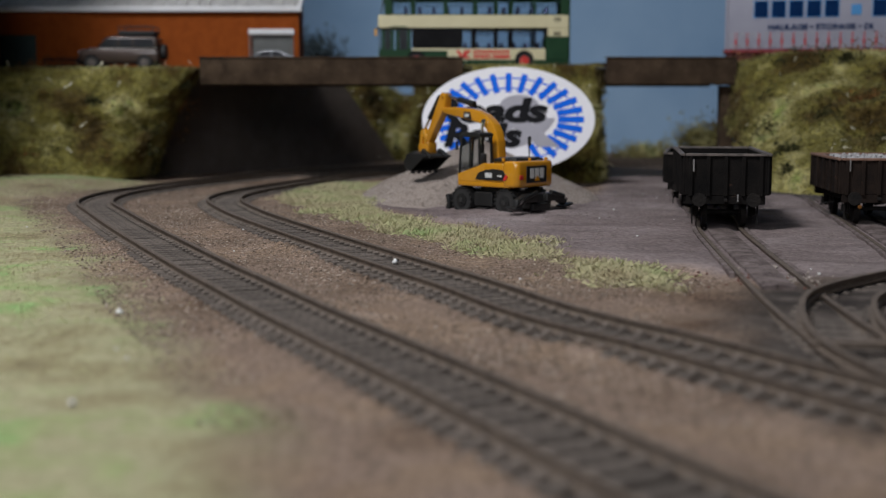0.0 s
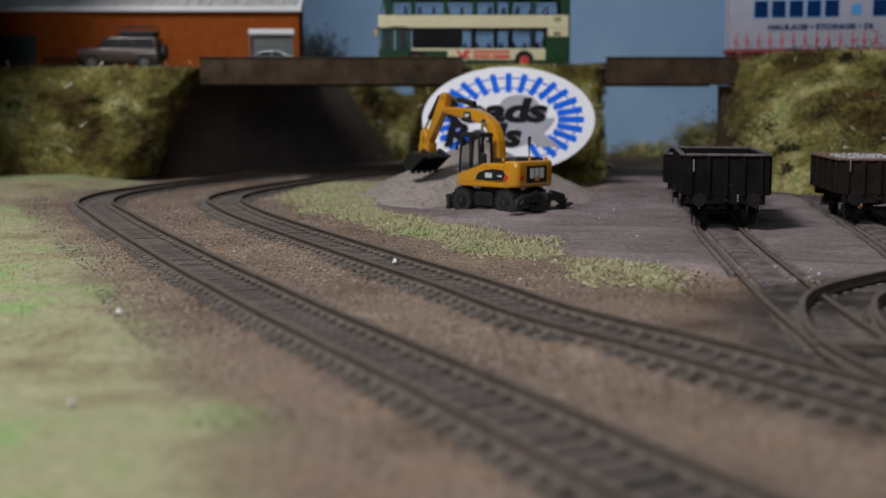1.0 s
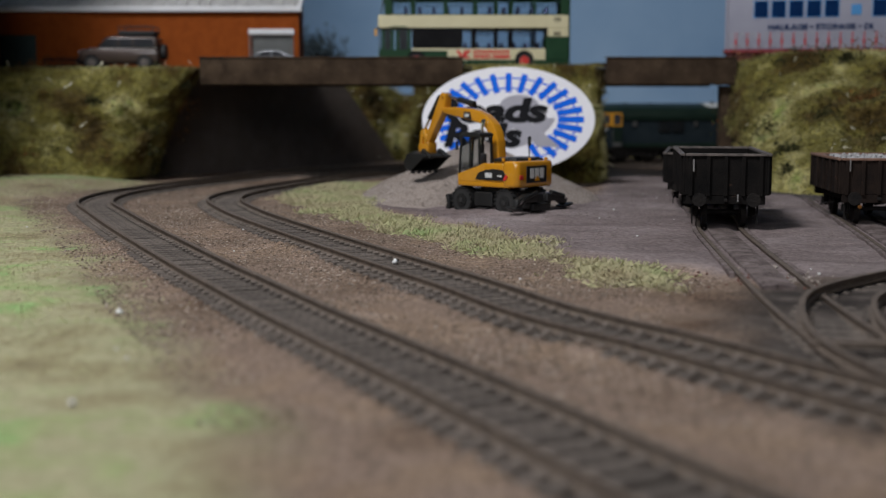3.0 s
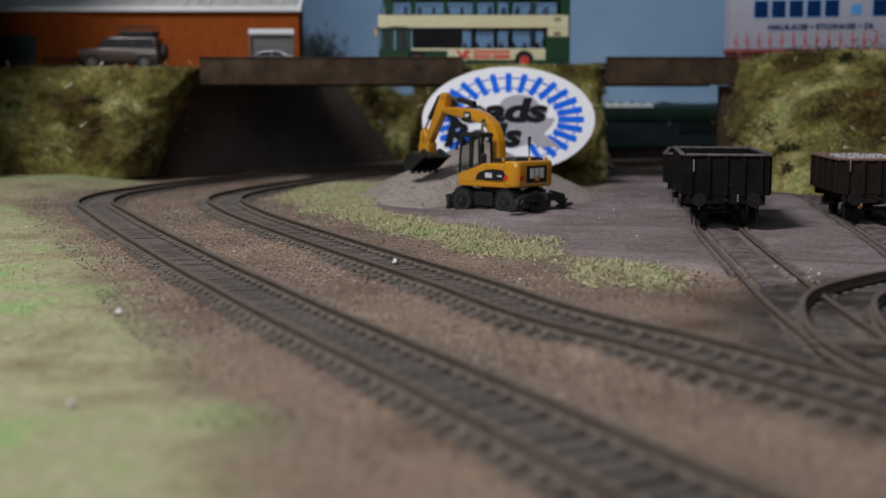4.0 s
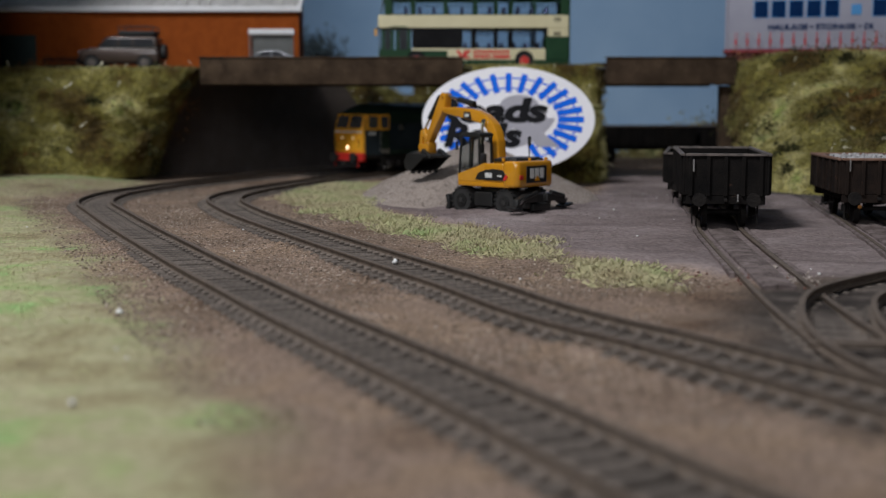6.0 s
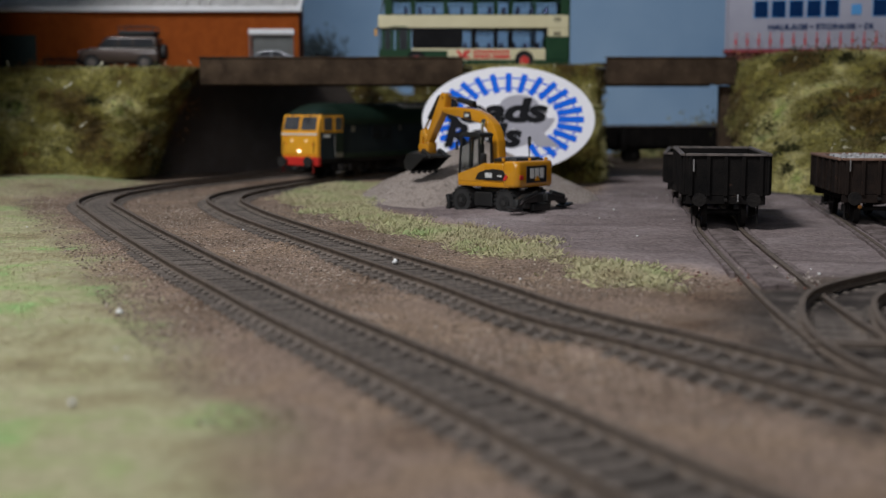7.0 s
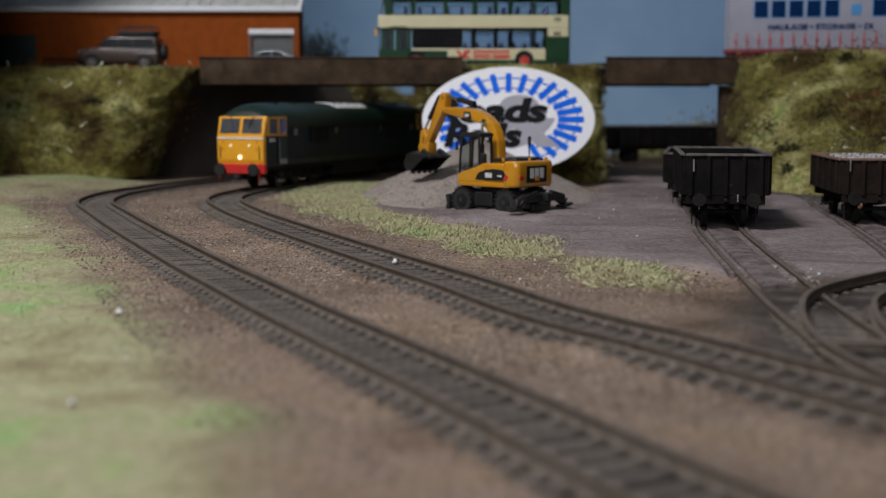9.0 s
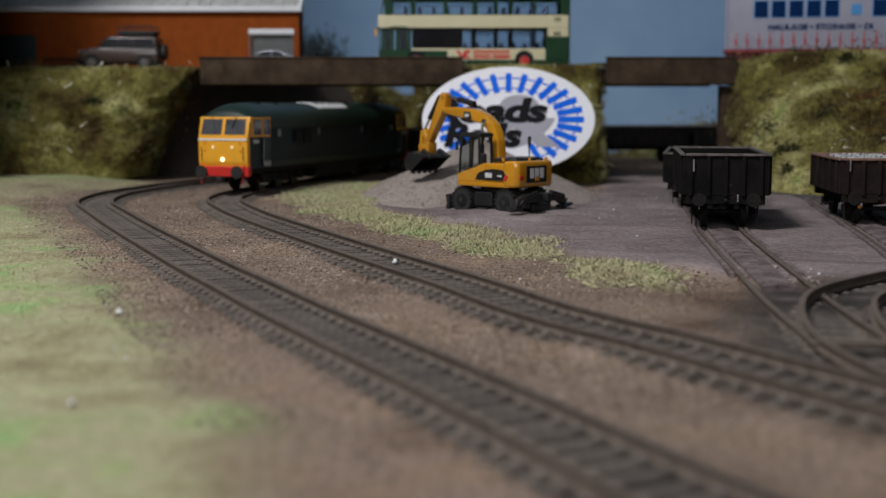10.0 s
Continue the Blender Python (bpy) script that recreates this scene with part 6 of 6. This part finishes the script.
def build_scatter():
    ground = Height()
    up = np.array([0, 0, 1.0])
    x, y = in_area(GRASS_NEAR, 60000, (-330, 0, 230, 830), 16, 17)
    blades("grass_scatter", "pale green and straw static grass fibres", np.stack([x, y, ground.at(x, y)], 1), np.tile(up, (len(x), 1)), (0.6, 1.7), (0.05, 0.11), LAWN, 0.8)
    x, y = in_area(GRASS_MID, 330000, (-110, 90, 340, 850), 9, 17, 5)
    blades("grass_scatter", "green static grass strip beside the far line", np.stack([x, y, ground.at(x, y)], 1), np.tile(up, (len(x), 1)), (1.0, 4.2), (0.012, 0.032), LAWN, 0.8)
    # stone chips beside and between the lines
    x, y = RNG.uniform(-235, 110, 150000), RNG.uniform(200, 830, 150000)
    keep = clear_of_tracks(x, y, 15.0) & ~np.array([inside(YARD, a, b) for a, b in zip(x, y)])
    keep &= np.array([poly_dist(GRASS_NEAR, a, b) < 6 for a, b in zip(x, y)]) & (RNG.uniform(0, 1, len(x)) < np.array([0.5 + 0.9 * fbm(a, b, 4, 0.02) for a, b in zip(x, y)]))
    keep &= np.array([path_gap(SIDING_B, a, b) > 42 for a, b in zip(x, y)])
    x, y = x[keep], y[keep]
    chips("stone_scatter", "brown grit and small stones beside the rails", np.stack([x, y, ground.at(x, y) + 0.05], 1), (0.2, 0.68), CHIP)
    x, y = RNG.uniform(-20, 330, 9000), RNG.uniform(375, 800, 9000)
    keep = np.array([inside(YARD, a, b) and 0.35 + 1.2 * fbm(a, b, 14, 0.03) > RNG.uniform(0, 1) for a, b in zip(x, y)])
    x, y = x[keep], y[keep]
    chips("stone_scatter", "grey dust and grit on the yard", np.stack([x, y, ground.at(x, y)], 1), (0.2, 0.6), GREY_CHIP)
    # a few pale crumbs
    x, y = RNG.uniform(-200, 200, 45), RNG.uniform(250, 800, 45)
    chips("crumb_scatter", "pale loose crumbs on the ground", np.stack([x, y, ground.at(x, y) + 0.3], 1), (0.3, 0.75), M["roof_white"], "crumbs")
    for cx, cy, spread, n, tone, label in ((-3, 351, 6, 160, GREY_CHIP, "grey rubble spilled beside the rails"), (108, 373, 5, 120, HEAP_CHIP, "pale rubble at the siding's edge"),
                                           (103, 400, 4, 60, HEAP_CHIP, "pale grit in the siding"),
                                           (118, 720, 26, 220, GREY_CHIP, "dark clods behind the wagons"), (95, 376, 9, 60, RED_CHIP, "reddish clods at the yard's edge")):
        x, y = RNG.normal(cx, spread, n), RNG.normal(cy, spread, n)
        chips("rubble_scatter", label, np.stack([x, y, ground.at(x, y) + 0.3], 1), (0.25, 0.8), tone)
    x, y = np.array([-16.0, -81.5, -65.7]), np.array([403.0, 307.0, 213.0])
    chips("crumb_scatter", "bright white crumbs lying by the track", np.stack([x, y, np.array([3.2, 2.6, 2.6])], 1), (1.0, 1.5), M["roof_white"], "crumbs")
    # grit on the heap
    q, ang = np.sqrt(RNG.uniform(0, 1, 26000)), RNG.uniform(0, 6.283, 26000)
    x, y = MOUND[0] + MOUND[2] * q * np.cos(ang), MOUND[1] + MOUND[3] * q * np.sin(ang)
    z = np.array([1.4 + mound_height(a, b) + (0.6 + 0.05 * mound_height(a, b)) * fbm(a, b, 2, 0.07) + 0.25 * fbm(a, b, 9, 0.5) for a, b in zip(x, y)])
    keep = z > 3.4
    chips("gravel_scatter", "loose grey grit lying on the heap", np.stack([x, y, z], 1)[keep], (0.2, 0.55), HEAP_CHIP)
    # fibres and leaves on the banks
    for ob, count, scrub in zip(BANKS, (46000, 16000, 70000, 12000), (16, 8, 70, 6)):
        me = ob.data
        me.calc_loop_triangles()
        co = np.zeros(len(me.vertices) * 3, np.float32)
        me.vertices.foreach_get("co", co)
        co = co.reshape(-1, 3) / MM
        tri = np.zeros(len(me.loop_triangles) * 3, np.int32)
        me.loop_triangles.foreach_get("vertices", tri)
        p = co[tri.reshape(-1, 3)]
        nrm = np.cross(p[:, 1] - p[:, 0], p[:, 2] - p[:, 0])
        area = np.linalg.norm(nrm, axis=1)
        area = area * (np.abs(p[:, :, 0].mean(1)) < 420)
        nrm /= np.linalg.norm(nrm, axis=1)[:, None] + 1e-9
        nrm[nrm[:, 2] < 0] *= -1
        pick = RNG.choice(len(p), count, p=area / area.sum())
        w = RNG.dirichlet((1, 1, 1), count)
        pos = np.einsum("nk,nkj->nj", w, p[pick])
        blades("grass_scatter", "dry straw and olive fibres on the bank", pos, nrm[pick] * 0.8 + up * 0.5, (1.4, 4.0), (0.18, 0.42), STRAW, 0.8)
        n = count // 22
        pick = RNG.choice(len(p), n, p=area / area.sum())
        pos = np.einsum("nk,nkj->nj", RNG.dirichlet((1, 1, 1), n), p[pick]) + nrm[pick] * 1.6
        keep = np.array([fbm(a, c * 1.4, 21, 0.035) > -0.05 for a, _, c in pos])
        blades("litter_scatter", "small dark leaf crumbs lying on the bank", pos[keep], RNG.normal(0, 1, (int(keep.sum()), 3)), (0.8, 1.9), (0.6, 1.3), SCRUB, 0.5)
        blades("straw_scatter", "few long pale straws on the bank", pos[:90], nrm[pick[:90]] + up * 0.4, (4, 8), (0.2, 0.4), PALE_STRAW, 0.9)
        for mat_, share, label in ((SCRUB, scrub, "dark scrub clumps on the bank"), (RUST_LEAF, max(3, scrub // 3), "rust brown leaf litter on the bank")):
            seeds = RNG.choice(len(p), share, p=area / area.sum())
            allp = []
            for s in seeds:
                k = int(RNG.integers(60, 220))
                r = RNG.uniform(3, 8)
                allp.append(p[s].mean(0) + RNG.normal(0, 1, (k, 3)) * (r, r * 0.35, r * 0.6) + nrm[s] * 0.8)
            allp = np.concatenate(allp)
            blades("scrub_scatter", label, allp, RNG.normal(0, 1, allp.shape), (0.8, 2.2), (0.7, 1.5), mat_, 0.5)
    # bush beyond the short bridge
    k = 2600
    pos = RNG.normal(0, 1, (k, 3)) * (14, 8, 8) + (258, 1215, 20)
    pos[:, 2] = np.maximum(pos[:, 2], 2)
    pos2 = RNG.normal(0, 1, (1500, 3)) * (16, 8, 5) + (205, 1230, 6)
    pos2[:, 2] = np.maximum(pos2[:, 2], 1)
    blades("bush_scatter", "low olive bushes behind the bridge opening", np.concatenate([pos, pos2]), RNG.normal(0, 1, (k + 1500, 3)), (2, 5), (1.2, 2.4), STRAW, 0.5)

    k = 2200
    pos = RNG.normal(0, 1, (k, 3)) * (13, 5, 13) + (-138, 1330, 100)
    pos[:, 2] = np.maximum(pos[:, 2], 60)
    blades("tree_scatter", "hazy dark blue-green tree mass beyond the warehouse", pos, RNG.normal(0, 1, (k, 3)), (3, 7), (1.5, 3.2), HAZE, 0.5)


build_scatter()


# ---- motion: the train runs round the curve and slows down ----
TRAIN_STEPS = [(0.0, 1748.0), (0.5, 1676.0), (1.0, 1604.0), (1.5, 1534.0), (2.0, 1468.0), (2.5, 1408.0), (3.0, 1352.0), (3.5, 1301.0), (4.0, 1256.0), (4.5, 1214.0), (5.0, 1173.0),
               (5.5, 1133.0), (6.0, 1096.0), (6.5, 1057.5), (7.0, 1022.0), (7.5, 990.5), (8.0, 963.5), (8.5, 941.5), (9.0, 923.5), (9.5, 908.5), (10.0, 895.5)]


def train_place(t):
    """Distance of the locomotive's middle along the far line at t seconds."""
    k = min(int(t / 0.5), len(TRAIN_STEPS) - 2)
    v = [s for _, s in TRAIN_STEPS]
    p0, p1, p2, p3 = v[max(k - 1, 0)], v[k], v[k + 1], v[min(k + 2, len(v) - 1)]
    if k == 0:
        p0 = 2 * p1 - p2
    if k == len(v) - 2:
        p3 = 2 * p2 - p1
    u = t / 0.5 - k
    return 0.5 * (2 * p1 + (p2 - p0) * u + (2 * p0 - 5 * p1 + 4 * p2 - p3) * u * u + (3 * p1 - p0 - 3 * p2 + p3) * u ** 3)


def rolling_pose(s, half):
    a, _ = along(TRACK_FAR, s - half)
    b, _ = along(TRACK_FAR, s + half)
    c, d = (a + b) / 2, (b - a).normalized()
    return pose(c.x * MM, c.y * MM, RAILHEAD * MM, 0, 0, heading(d))


def motions():
    times = [round(i * 0.25, 2) for i in range(41)]
    walk(LOCO, [(t, rolling_pose(train_place(t), 74)) for t in times])
    for k, w in enumerate(TRAIN):
        walk(w, [(t, rolling_pose(train_place(t) + HALF + 4 + 50 + 97 * k, 24)) for t in times])
    for bogie, off in BOGIES:
        rows = []
        for t in times:
            s = train_place(t)
            body = rolling_pose(s, 74).to_euler().z
            _, d = along(TRACK_FAR, s + off)
            rows.append((t, pose(0, off * MM, 0, 0, 0, heading(d) - math.degrees(body))))
        walk(bogie, rows)
    fine = [i / 15 for i in range(151)]
    for w, y, r in LOCO_WHEELS:
        walk(w, [(t, pose(0, y * MM, r * MM, math.degrees((train_place(t) - 899.0) / r), 0, 0)) for t in fine])


motions()
